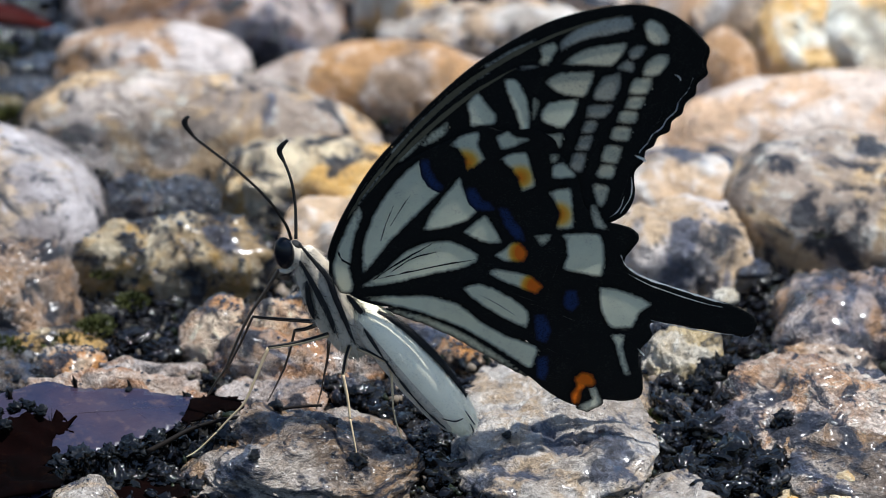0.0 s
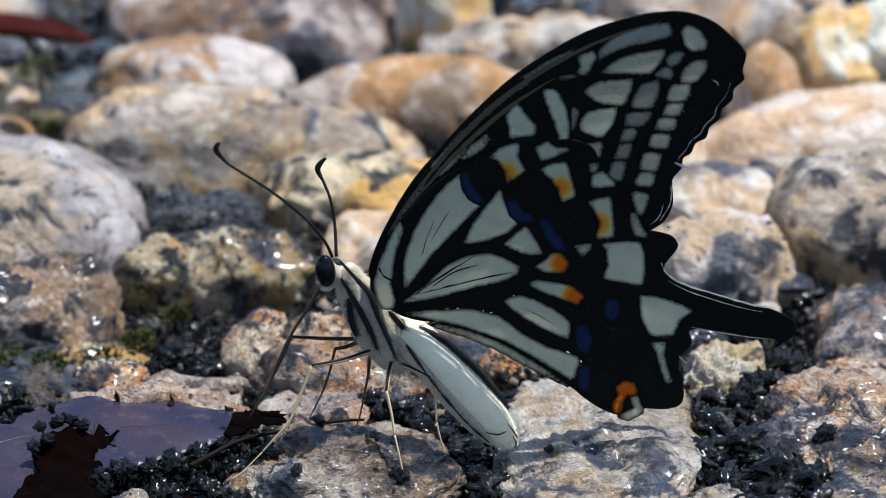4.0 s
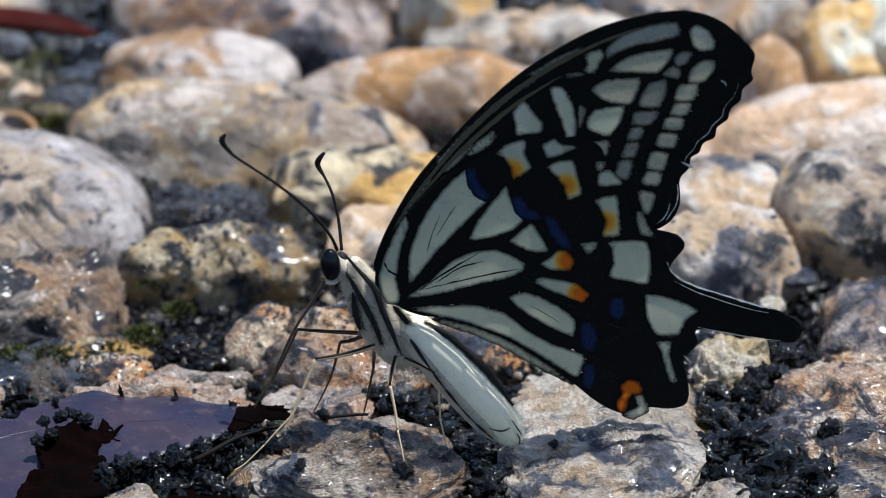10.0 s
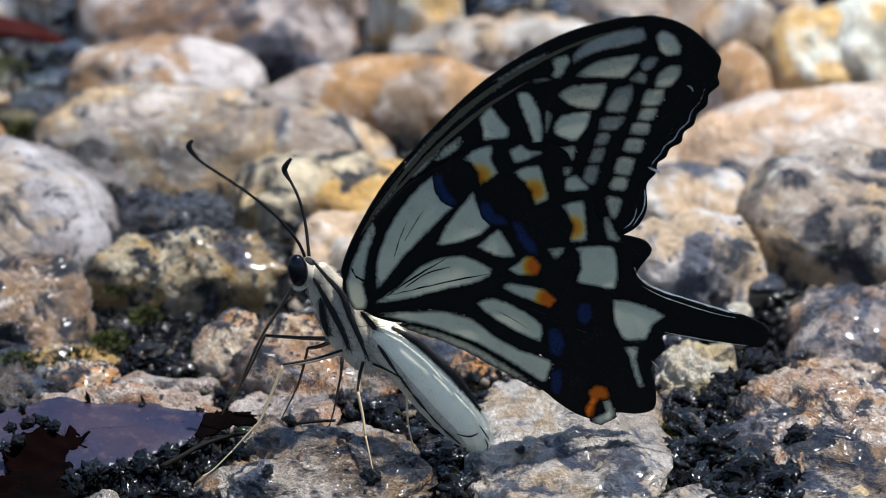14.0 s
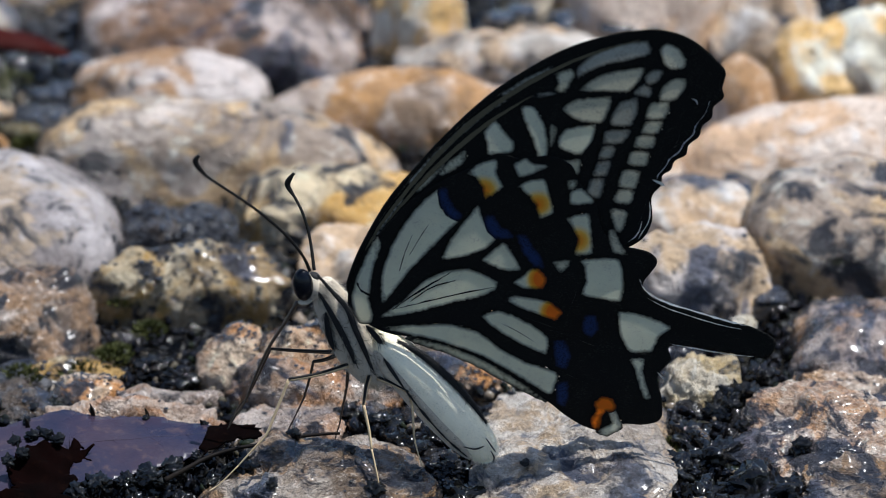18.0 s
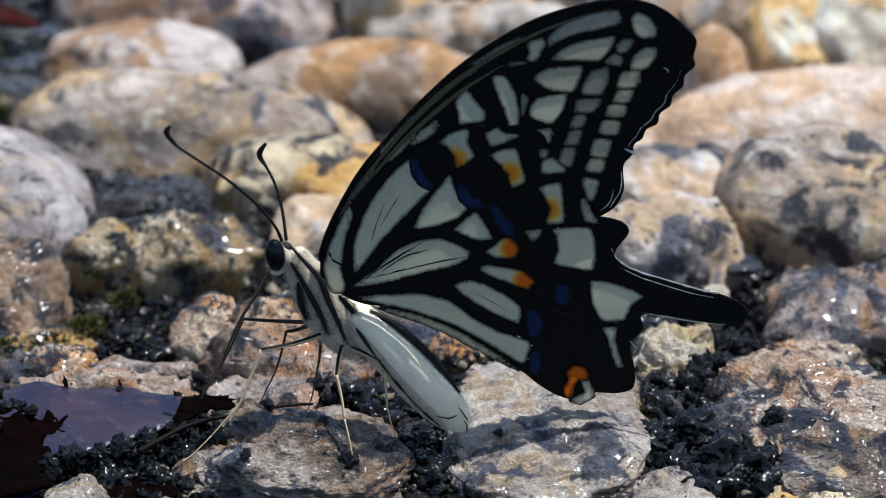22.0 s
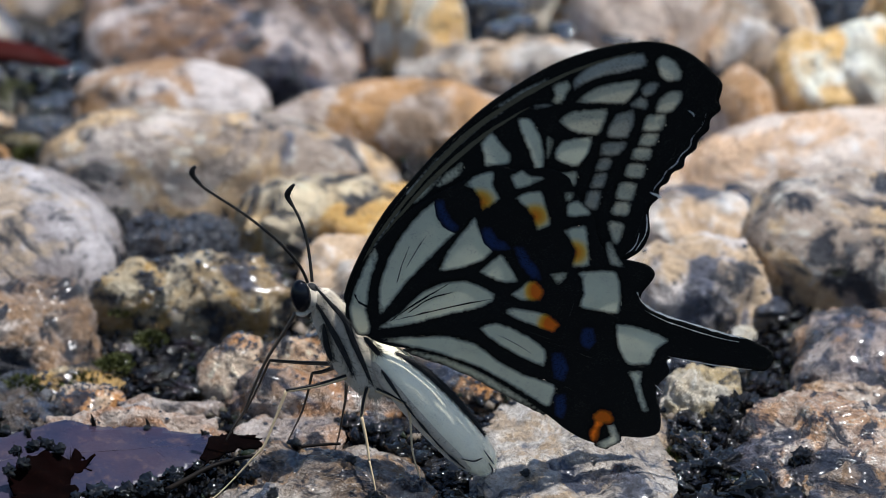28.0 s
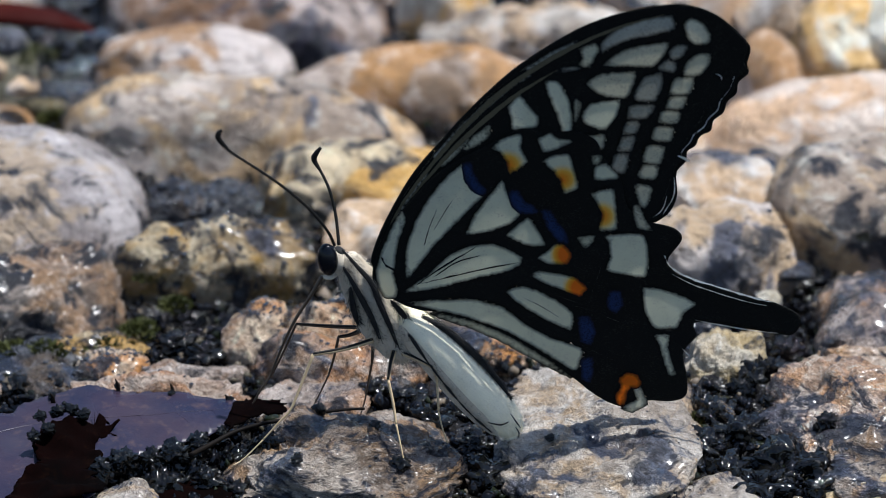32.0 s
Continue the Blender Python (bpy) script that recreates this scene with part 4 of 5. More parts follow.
GLOWS.append((23.9, 23.0, 2.4, 1.9))
GLOWS.append((22.3, 27.4, 2.3, 1.9))
GLOWS.append((26.1, 32.3, 2.1, 1.0))
GLOWS.append((21.5, 37.1, 2.1, 1.0))
GLOWS.append((15.2, 39.0, 2.2, 1.0))
field("hindwing", "pale", [3.0, 33.4, 1.9, 31.2, 0.5, 27.7, -0.1, 25.3, 0.2, 23.3, 0.9, 22.0, 2.1, 21.9, 2.4, 22.9, 1.9, 25.1, 2.2, 27.6, 2.6, 29.8, 3.4, 32.0])
field("hindwing", "pale", [10.4, 39.4, 10.8, 37.9, 12.0, 35.9, 12.4, 35.0, 11.3, 34.0, 9.3, 31.7, 7.3, 29.5, 5.3, 26.8, 3.8, 24.7, 3.4, 24.6, 3.4, 26.2, 3.5, 28.4, 4.4, 31.4, 6.0, 34.6, 8.2, 37.5])
field("hindwing", "pale", [14.6, 37.1, 15.4, 34.7, 16.9, 33.1, 15.8, 31.7, 13.2, 30.6, 10.4, 30.1, 11.1, 32.1, 12.8, 34.7])
field("hindwing", "pale", [17.6, 32.3, 18.8, 30.3, 19.6, 28.6, 18.1, 28.4, 16.2, 29.2, 15.0, 30.0, 16.1, 31.0])
field("hindwing", "pale", [3.1, 22.7, 6.0, 24.8, 8.6, 27.6, 11.1, 28.7, 13.5, 28.9, 15.7, 27.8, 17.0, 26.8, 16.5, 25.9, 14.9, 25.1, 11.9, 24.6, 8.0, 23.5, 5.0, 22.9])
field("hindwing", "pale", [18.7, 26.9, 19.9, 27.8, 20.7, 28.7, 21.8, 28.6, 22.7, 27.4, 22.2, 26.2, 19.9, 26.2])
field("hindwing", "pale", [17.8, 24.7, 18.8, 25.3, 20.5, 25.0, 22.3, 24.6, 23.3, 24.3, 24.5, 23.0, 23.8, 21.9, 21.8, 22.8, 19.2, 23.9])
field("hindwing", "pale", [15.0, 22.7, 17.1, 23.3, 19.2, 22.5, 21.7, 20.7, 22.9, 19.4, 22.7, 17.3, 20.6, 18.3, 17.6, 20.2])
field("hindwing", "pale", [3.4, 21.3, 6.7, 21.6, 11.3, 21.6, 14.7, 20.6, 17.4, 18.0, 20.1, 16.4, 24.1, 14.8, 23.3, 11.9, 20.0, 14.2, 15.3, 17.3, 10.6, 19.4, 6.7, 20.4])
field("hindwing", "dim", [6.1, 20.0, 10.6, 19.0, 15.3, 16.7, 20.0, 13.5, 22.9, 10.9, 20.0, 12.6, 15.3, 15.6, 10.6, 18.1, 7.1, 19.4])
field("hindwing", "pale", [13.4, 41.1, 14.4, 42.2, 16.7, 43.0, 16.7, 41.0, 17.5, 39.4, 15.4, 37.9, 15.1, 39.5, 14.3, 40.7])
field("hindwing", "pale", [18.6, 42.3, 20.1, 43.1, 20.9, 42.4, 22.6, 42.0, 20.9, 41.1, 19.3, 40.6])
field("hindwing", "pale", [19.2, 39.5, 20.4, 40.2, 22.2, 40.4, 22.7, 38.7, 23.4, 35.9, 21.7, 35.2, 21.3, 36.9, 20.4, 38.3])
field("hindwing", "pale", [24.8, 35.2, 27.4, 35.8, 27.7, 33.6, 27.9, 30.6, 25.8, 30.5, 26.2, 32.5, 25.6, 33.9])
field("hindwing", "pale", [25.2, 38.6, 26.6, 39.0, 28.1, 37.1, 25.2, 36.9])
field("hindwing", "dim", [24.8, 40.0, 26.0, 40.2, 25.9, 39.0, 25.0, 38.8])
field("hindwing", "dim2", [29.7, 33.7, 30.5, 33.6, 31.0, 32.1, 32.0, 30.4, 30.2, 30.8, 29.8, 32.1])
field("hindwing", "pale", [26.5, 29.9, 30.9, 30.0, 31.5, 28.1, 31.4, 24.3, 29.0, 24.7, 26.7, 25.3, 27.2, 27.0, 27.0, 28.8])
field("hindwing", "dim", [23.3, 29.6, 25.4, 29.8, 24.9, 28.7, 24.1, 28.1])
field("hindwing", "pale", [31.0, 22.9, 32.9, 22.7, 35.4, 21.8, 37.3, 20.6, 35.8, 19.4, 35.1, 17.4, 32.5, 17.5, 31.4, 19.5])
field("hindwing", "pale", [32.5, 16.5, 34.3, 16.7, 34.0, 15.0, 34.5, 13.1, 35.1, 11.3, 34.3, 11.3, 33.6, 13.5, 33.1, 15.4])
field("hindwing", "orange", [28.4, 10.9, 29.3, 11.7, 30.4, 11.4, 31.1, 10.3, 30.5, 9.5, 29.8, 9.7, 29.4, 9.1, 29.3, 8.1, 28.9, 7.0, 28.2, 7.5, 28.0, 8.7, 28.7, 9.7])
field("hindwing", "pale", [30.1, 9.7, 30.9, 9.9, 31.8, 7.3, 30.1, 6.2, 28.7, 6.7, 29.7, 7.4, 30.6, 7.9])
field("hindwing", "blue", [10.0, 39.1, 10.2, 37.2, 11.0, 35.8, 12.4, 35.1, 12.8, 35.9, 11.9, 36.7, 11.3, 38.1, 11.0, 39.3])
field("hindwing", "blue", [15.2, 35.8, 15.6, 34.0, 16.7, 32.7, 18.7, 32.8, 18.3, 33.7, 17.2, 34.3, 16.4, 35.8])
field("hindwing", "blue", [19.0, 33.2, 19.7, 31.0, 21.0, 29.1, 22.3, 28.7, 22.0, 30.1, 21.0, 31.5, 20.2, 33.2])
field("hindwing", "blue", [27.1, 22.5, 28.4, 22.5, 28.8, 20.6, 27.8, 19.4, 26.8, 20.6])
field("hindwing", "blue", [23.5, 19.1, 24.9, 19.2, 25.6, 16.9, 25.0, 15.4, 23.8, 15.8])
field("hindwing", "blue", [23.9, 13.6, 25.2, 13.9, 25.4, 11.7, 24.9, 10.3, 24.0, 10.9])
field("forewing", "dim2", [35.1, 56.4, 36.0, 57.2, 37.2, 56.6, 38.1, 55.2, 38.1, 54.0, 36.6, 53.7, 35.6, 54.6])
field("forewing", "dim2", [35.1, 50.5, 35.5, 51.6, 36.7, 52.6, 38.2, 52.6, 38.2, 51.5, 37.2, 50.0, 36.1, 49.7, 35.3, 49.9])
field("forewing", "dim2", [34.2, 49.6, 36.4, 49.7, 36.0, 47.5, 33.6, 47.5])
field("forewing", "dim2", [33.7, 47.2, 35.8, 47.3, 35.2, 45.6, 33.2, 45.7])
field("forewing", "dim2", [32.8, 45.5, 35.0, 45.3, 34.7, 43.7, 32.4, 44.0])
field("forewing", "dim2", [32.1, 43.4, 34.3, 43.4, 34.0, 41.5, 31.7, 41.8])
field("forewing", "dim2", [31.2, 41.1, 33.3, 40.9, 32.8, 38.6, 30.7, 39.0])
field("forewing", "dim2", [30.8, 38.6, 32.7, 38.4, 32.2, 36.7, 30.1, 37.0])
field("forewing", "dim2", [29.8, 36.2, 32.0, 35.8, 31.2, 33.2, 30.6, 33.2, 30.1, 34.8])
field("forewing", "dark", [33.4, 53.0, 34.5, 53.9, 35.7, 53.6, 34.9, 52.2, 33.7, 51.8])
field("forewing", "dark", [32.3, 51.2, 33.5, 52.1, 34.4, 51.6, 34.2, 50.4, 32.3, 50.6])
field("forewing", "dark", [30.7, 49.8, 32.7, 50.4, 32.8, 48.5, 32.1, 46.7, 29.7, 46.9, 29.8, 48.2])
field("forewing", "dark", [29.1, 46.3, 32.2, 46.2, 31.1, 44.5, 28.9, 44.5])
field("forewing", "dark", [28.8, 44.2, 30.4, 44.2, 30.1, 42.6, 28.3, 42.5])
field("forewing", "dark", [28.3, 42.2, 30.0, 42.4, 29.4, 40.3, 27.7, 40.3])
field("forewing", "dark", [27.5, 40.0, 29.3, 40.1, 28.7, 37.4, 27.1, 37.9])
field("forewing", "dim2", [26.0, 51.4, 27.5, 52.8, 29.7, 53.8, 33.5, 54.2, 33.1, 52.8, 31.7, 51.1, 28.5, 51.3])
field("forewing", "dim2", [24.1, 49.2, 25.6, 50.3, 29.7, 50.6, 29.6, 49.2, 28.8, 47.2, 26.6, 47.4, 25.0, 48.2])
field("forewing", "pale", [23.8, 45.5, 24.7, 46.6, 28.0, 47.0, 27.8, 45.3, 26.4, 43.1, 24.8, 43.6, 23.8, 44.2])
field("forewing", "dim2", [23.5, 42.4, 26.3, 42.6, 26.2, 40.5, 25.3, 40.9, 24.5, 41.6])
field("forewing", "dark", [25.7, 52.8, 25.8, 54.3, 27.1, 55.6, 29.0, 56.6, 31.5, 57.3, 33.8, 57.5, 34.1, 55.9, 31.6, 55.1, 29.0, 54.7, 27.1, 53.8])
field("forewing", "dim", [23.3, 53.5, 25.1, 54.2, 25.6, 53.5, 25.1, 52.4, 24.5, 51.2, 23.3, 51.4, 23.7, 52.3])
field("forewing", "pale", [15.2, 46.1, 16.6, 47.7, 17.6, 46.2, 18.7, 44.9, 18.6, 43.7, 15.7, 43.3, 15.6, 44.6])
field("forewing", "pale", [19.4, 49.4, 20.9, 49.4, 22.1, 47.4, 22.6, 44.2, 22.2, 42.4, 21.5, 42.8, 20.8, 45.3, 19.8, 47.8])
field("forewing", "dim", [22.8, 47.2, 23.6, 46.7, 23.3, 44.9, 22.8, 44.2])
field("forewing", "dim", [9.8, 40.5, 11.2, 42.4, 13.2, 43.9, 13.1, 42.4, 11.2, 40.9])
field("forewing", "dark", [6.6, 40.2, 9.9, 43.8, 13.4, 47.4, 16.9, 49.9, 18.5, 50.6, 15.6, 48.5, 12.4, 45.5, 9.2, 42.1, 7.0, 39.3])
field("forewing", "dark", [1.5, 31.0, 3.1, 34.3, 5.7, 38.1, 6.0, 37.6, 3.5, 34.0, 2.2, 31.3])
field("forewing", "dark", [16.9, 50.8, 20.1, 53.0, 23.0, 54.5, 22.7, 53.6, 20.1, 52.1, 17.9, 50.8])
field("forewing", "dark", [20.1, 50.6, 22.0, 51.2, 23.5, 51.1, 22.1, 50.6])
field("forewing", "dim", [7.4, 39.3, 9.9, 41.5, 11.0, 42.4, 10.7, 41.5, 9.1, 39.9, 7.6, 38.5])
build_wings()
streak(hindwing, [4.7, 23.7, 8.0, 26.2, 11.6, 28.6], 0.19)
streak(hindwing, [5.1, 23.8, 10.6, 25.2, 16.5, 26.4], 0.19)
streak(hindwing, [6.7, 24.7, 9.3, 26.6, 12.0, 27.4], 0.17)
streak(hindwing, [5.5, 28.6, 6.1, 30.9, 7.0, 33.3], 0.11)
streak(hindwing, [0.5, 27.4, 1.1, 26.2, 2.4, 25.5], 0.23)
streak(hindwing, [9.0, 34.7, 8.1, 33.3, 6.6, 30.6], 0.08)
streak(hindwing, [17.2, 21.8, 19.2, 20.6, 21.2, 19.1], 0.08)
streak(forewing, [0.6, 28.5, 2.7, 33.4, 6.0, 38.3, 9.9, 43.2, 14.4, 47.9, 19.5, 51.8, 23.9, 54.4, 28.4, 56.4, 32.8, 57.7], 0.60, COSTA)
streak(forewing, [4.0, 34.7, 6.6, 38.0, 9.9, 41.8, 13.4, 45.2, 16.9, 48.2, 20.8, 50.8], 0.60, COSTA)
streak(forewing, [0.1, 28.2, 2.1, 33.1, 5.5, 38.5, 9.6, 43.8, 14.1, 48.5, 19.2, 52.5], 0.15, SCALES["dim"])
# near-white lines paint the backlit rim along tail, margin and folds
streak(hindwing, [33.4, 27.3, 34.1, 25.8, 36.1, 24.3, 39.6, 22.9, 43.6, 21.5, 46.2, 20.7], 0.25, SUNLIT_FRINGE)
streak(hindwing, [34.4, 24.7, 36.7, 23.3, 39.6, 22.1, 43.0, 20.9, 45.6, 20.3], 0.16, SUNLIT_FRINGE)
streak(forewing, [41.0, 49.7, 40.5, 48.1, 39.5, 46.7, 39.2, 45.5, 38.2, 44.4, 37.7, 43.4, 36.6, 42.4, 36.1, 41.4, 35.3, 40.4, 35.1, 39.3], 0.11, SUNLIT_FRINGE)
streak(forewing, [34.4, 37.0, 34.4, 34.8, 33.2, 32.4], 0.13, SUNLIT_FRINGE)
streak(forewing, [34.7, 39.8, 35.7, 39.3, 36.1, 39.0], 0.33, SUNLIT_FRINGE)
streak(forewing, [38.9, 46.2, 37.8, 44.5, 36.5, 43.4, 35.8, 41.9, 35.1, 40.5], 0.09, SCALES["dim"])
streak(forewing, [34.1, 37.4, 33.4, 34.8, 32.5, 33.0], 0.09, SCALES["dim"])
streak(forewing, [39.9, 51.4, 40.2, 50.1, 39.9, 48.8], 0.10, SCALES["dark"])
streak(hindwing, [37.2, 18.5, 39.8, 17.9, 43.8, 17.1, 47.1, 16.7], 0.11, SUNLIT_FRINGE)
streak(hindwing, [35.8, 14.8, 36.6, 13.9], 0.20, SUNLIT_FRINGE)
streak(forewing, [18.6, 41.1, 19.5, 42.4, 20.2, 42.8, 21.0, 42.4, 22.0, 42.5, 23.1, 41.8, 24.7, 41.9], 0.30, SUNLIT_FRINGE)
streak(hindwing, [23.1, 20.6, 24.3, 20.2, 25.7, 19.6], 0.10, SCALES["dim"])
streak(hindwing, [26.5, 19.2, 27.8, 18.6, 29.3, 18.1], 0.10, SCALES["dim"])
streak(hindwing, [19.8, 22.6, 21.8, 21.7, 23.9, 20.8], 0.10, SCALES["dim"])
streak(hindwing, [25.1, 22.5, 25.8, 24.8, 26.1, 25.9], 0.09, SCALES["dark"])
streak(hindwing, [24.0, 15.4, 25.6, 14.5, 27.9, 13.3], 0.08, SCALES["dark"])
streak(forewing, [37.6, 46.2, 37.5, 44.8, 36.5, 43.1, 36.0, 41.9], 0.10, SCALES["dim"])
streak(forewing, [32.1, 32.0, 33.1, 33.0, 33.6, 34.6], 0.14, SUNLIT_FRINGE)
streak(forewing, [38.8, 50.1, 39.4, 49.8, 39.6, 49.3], 0.14, SUNLIT_FRINGE)

ABDOMEN = [(2.4, -6.0, 19.9), (3.5, -6.2, 18.8), (5.3, -6.4, 16.8), (8.0, -6.6, 13.6), (10.8, -6.7, 10.1), (13.5, -6.7, 6.8), (15.1, -6.6, 4.6), (15.9, -6.5, 3.1)]
THORAX = [(-3.4, -6.0, 26.9), (-2.5, -6.0, 24.2), (-1.0, -6.0, 21.1), (0.5, -6.0, 17.8), (2.2, -6.0, 14.8), (3.5, -6.0, 13.1)]
EYE = (-5.7, -7.1, 26.8)
HEAD = (-4.6, -6.0, 26.0)
PALP = [(-4.6, -6.5, 24.8), (-5.5, -6.8, 24.3), (-6.3, -6.8, 24.4)]
STRIPES = [[(-4.0, -7.3, 28.2), (-2.3, -7.9, 26.3), (-0.6, -8.2, 24.2), (0.3, -8.3, 21.6), (1.4, -8.2, 18.6), (2.5, -7.5, 15.0)], [(-3.1, -7.9, 23.6), (-2.8, -7.9, 20.9), (-2.3, -7.6, 18.5)], [(-3.9, -7.4, 26.0), (-2.4, -8.1, 23.4), (-0.7, -8.2, 19.7), (0.3, -7.9, 16.7)], [(1.6, -7.9, 21.8), (2.7, -7.8, 20.3), (3.5, -7.4, 18.9)]]
BACK_STRIPE = [(4.9, -7.0, 19.2), (7.9, -7.2, 17.6), (10.8, -7.2, 14.8), (13.6, -7.1, 11.4), (15.7, -7.0, 8.0)]
SIDE_STRIPE = [(3.6, -8.3, 17.6), (5.7, -9.0, 14.4), (8.1, -9.25, 10.9), (10.8, -9.15, 7.3), (13.4, -8.7, 4.4)]
TIP_LINES = [[(15.6, -8.6, 6.9), (16.3, -8.5, 5.7), (16.8, -7.6, 4.4)], [(16.2, -8.4, 5.0), (16.6, -8.1, 4.0), (16.5, -7.4, 2.9)], [(12.9, -9.05, 6.0), (14.4, -8.95, 5.6), (15.4, -8.7, 5.9)]]


def hairs(name, line, radius, count, length, material, parent, seed, squash=1.0):
    """A coat of fine hairs, swept back, on a rounded body."""
    rng = np.random.default_rng(seed)
    p = spline(line, 12)
    bm = bmesh.new()
    for _ in range(count):
        i = rng.integers(1, len(p) - 1)
        t = p[i + 1] - p[i - 1]
        t /= np.linalg.norm(t)
        u = np.cross(t, (0, 1, 0))
        u /= np.linalg.norm(u)
        v = np.cross(u, t)
        a = rng.uniform(0, 2 * math.pi)
        out = math.cos(a) * u + math.sin(a) * v * squash
        r = np.interp(i / len(p), np.linspace(0, 1, len(radius)), radius)
        root = p[i] + out * r * 0.97
        way = out * 0.6 + t * 0.8 + rng.normal(0, 0.25, 3)
        end = root + way * length * rng.uniform(0.6, 1.3)
        w = np.cross(way, out)
        w = w / (np.linalg.norm(w) + 1e-9) * 0.035
        bm.faces.new([bm.verts.new(c) for c in (root - w, root + w, end)])
    part(name, bm, material, parent, smooth=False)


thorax = part("thorax", tube(THORAX, [0.9, 2.1, 2.7, 2.7, 2.1, 1.0], 24, 8, 0.72), FUZZ_PALE, butterfly, "cream thorax with black stripes")
hairs("hair", THORAX, [0.9, 2.1, 2.7, 2.7, 2.1, 1.0], 4500, 0.8, FUZZ_PALE, thorax, 3, 0.72)
for line in STRIPES:
    part("stripe", tube(line, [0.1, 0.28, 0.38, 0.33, 0.12], 10, 6, 0.5), FUZZ_BLACK, thorax)
    hairs("hair", line, [0.2, 0.42, 0.5, 0.42, 0.2], 320, 0.8, FUZZ_BLACK, thorax, len(line), 0.6)
abdomen = part("abdomen", tube(ABDOMEN, [0.9, 1.7, 2.3, 2.6, 2.65, 2.5, 2.05, 1.1], 28, 8, 0.9), BELLY, butterfly, "greenish white abdomen with black lines")
hairs("hair", ABDOMEN, [0.9, 1.7, 2.3, 2.6, 2.65, 2.5, 2.05, 1.1], 5000, 0.34, BELLY, abdomen, 4, 0.9)
UNDER = [(x - 0.45, y, z - 0.4) for x, y, z in ABDOMEN[1:-1]]
part("underside", tube(UNDER, [1.5, 2.2, 2.5, 2.55, 2.4, 1.7], 24, 8, 0.9), FUZZ_PALE, abdomen, "cream underside")
part("stripe", tube(BACK_STRIPE, [0.3, 0.42, 0.44, 0.36, 0.12], 12, 8, 1.0), FUZZ_BLACK, abdomen)
hairs("hair", BACK_STRIPE, [0.4, 0.52, 0.52, 0.45, 0.2], 900, 0.5, FUZZ_BLACK, abdomen, 6)
dots = spline(SIDE_STRIPE, 6)
for a, b, wide in [(0, 7, 0.24), (7, 11, 0.15), (11, 15, 0.2), (15, 19, 0.12), (19, 22, 0.17), (22, 24, 0.1)]:
    part("stripe", tube(dots[a : b + 1], [0.06, wide, wide * 0.8, 0.05], 8, 3, 0.7), FUZZ_BLACK, abdomen)
hairs("hair", SIDE_STRIPE, [0.2, 0.2, 0.18, 0.15, 0.1], 160, 0.3, FUZZ_BLACK, abdomen, 8)
for line in TIP_LINES:
    part("stripe", tube(line, [0.04, 0.1, 0.05], 8, 5), FUZZ_BLACK, abdomen)


def egg(center, half, level=4, lean=0.0):
    v, f = ball(level)
    v = (v * half) @ np.array(Euler((0, radians(lean), 0)).to_matrix()).T + center
    bm = bmesh.new()
    vs = [bm.verts.new(c) for c in v]
    for t in f:
        bm.faces.new([vs[i] for i in t])
    return bm


head = part("head", egg(HEAD, (1.15, 1.1, 1.75), 4, -12), FUZZ_PALE, butterfly, "small cream-haired head")
part("eye", egg(EYE, (1.2, 1.05, 2.05), 4, -5), EYE_BLACK, head, "glossy blue-black compound eye")
part("eye", egg((EYE[0] + 0.3, -12.2 - EYE[1], EYE[2] - 1.0), (1.1, 0.9, 1.8), 4, -5), EYE_BLACK, head, "glossy blue-black compound eye")
part("palp", tube(PALP, [0.3, 0.36, 0.3, 0.15], 10, 6), FUZZ_PALE, head)
part("crown", egg((HEAD[0] + 0.25, HEAD[1] + 0.1, HEAD[2] + 1.35), (0.7, 0.7, 0.4), 3, 25), FUZZ_BLACK, head)


def antenna(pts):
    """A feeler that turns about its root."""
    root = np.array(pts[0])
    line = [np.subtract(q, root) for q in pts]
    feeler = part("antenna", tube(line, [0.2, 0.18, 0.17, 0.17, 0.18, 0.2], 10, 8), CHITIN, butterfly, "thin black antenna with a clubbed tip")
    part("club", tube(line[-4:], [0.15, 0.3, 0.36, 0.3, 0.14], 12, 6), CHITIN, feeler)
    return feeler, root * 0.001


def proboscis(pts):
    part("proboscis", tube(pts, [0.24, 0.2, 0.16, 0.14, 0.1], 10, 6), CHITIN_BROWN, butterfly, "uncoiled dark proboscis touching the stone")


def leg(side, pts, radii):
    """A leg in its three lengths: thigh, shin and foot."""
    radii = [0.8 * r for r in radii]
    skin = CHITIN_PALE if side == "near" else CHITIN_BROWN
    knee, ankle = (2 if len(pts) > 6 else 1), len(pts) - 3
    limb = part("leg", tube(pts[: knee + 1], [radii[0] * 1.3, radii[knee]], 10, 5), skin, butterfly)
    part("shin", tube(pts[knee : ankle + 1], [radii[knee], radii[ankle]], 8, 5), skin, limb)
    part("foot", tube(pts[ankle:], [radii[ankle], radii[-2], radii[-1]], 8, 5), skin, limb)
    line = [np.add(q, (0, -0.1, radii[0] * 0.7)) for q in pts[: knee + 1]]
    part("leg_stripe", tube(line, [radii[0] * 0.8, radii[knee] * 0.6], 8, 5), CHITIN, limb)


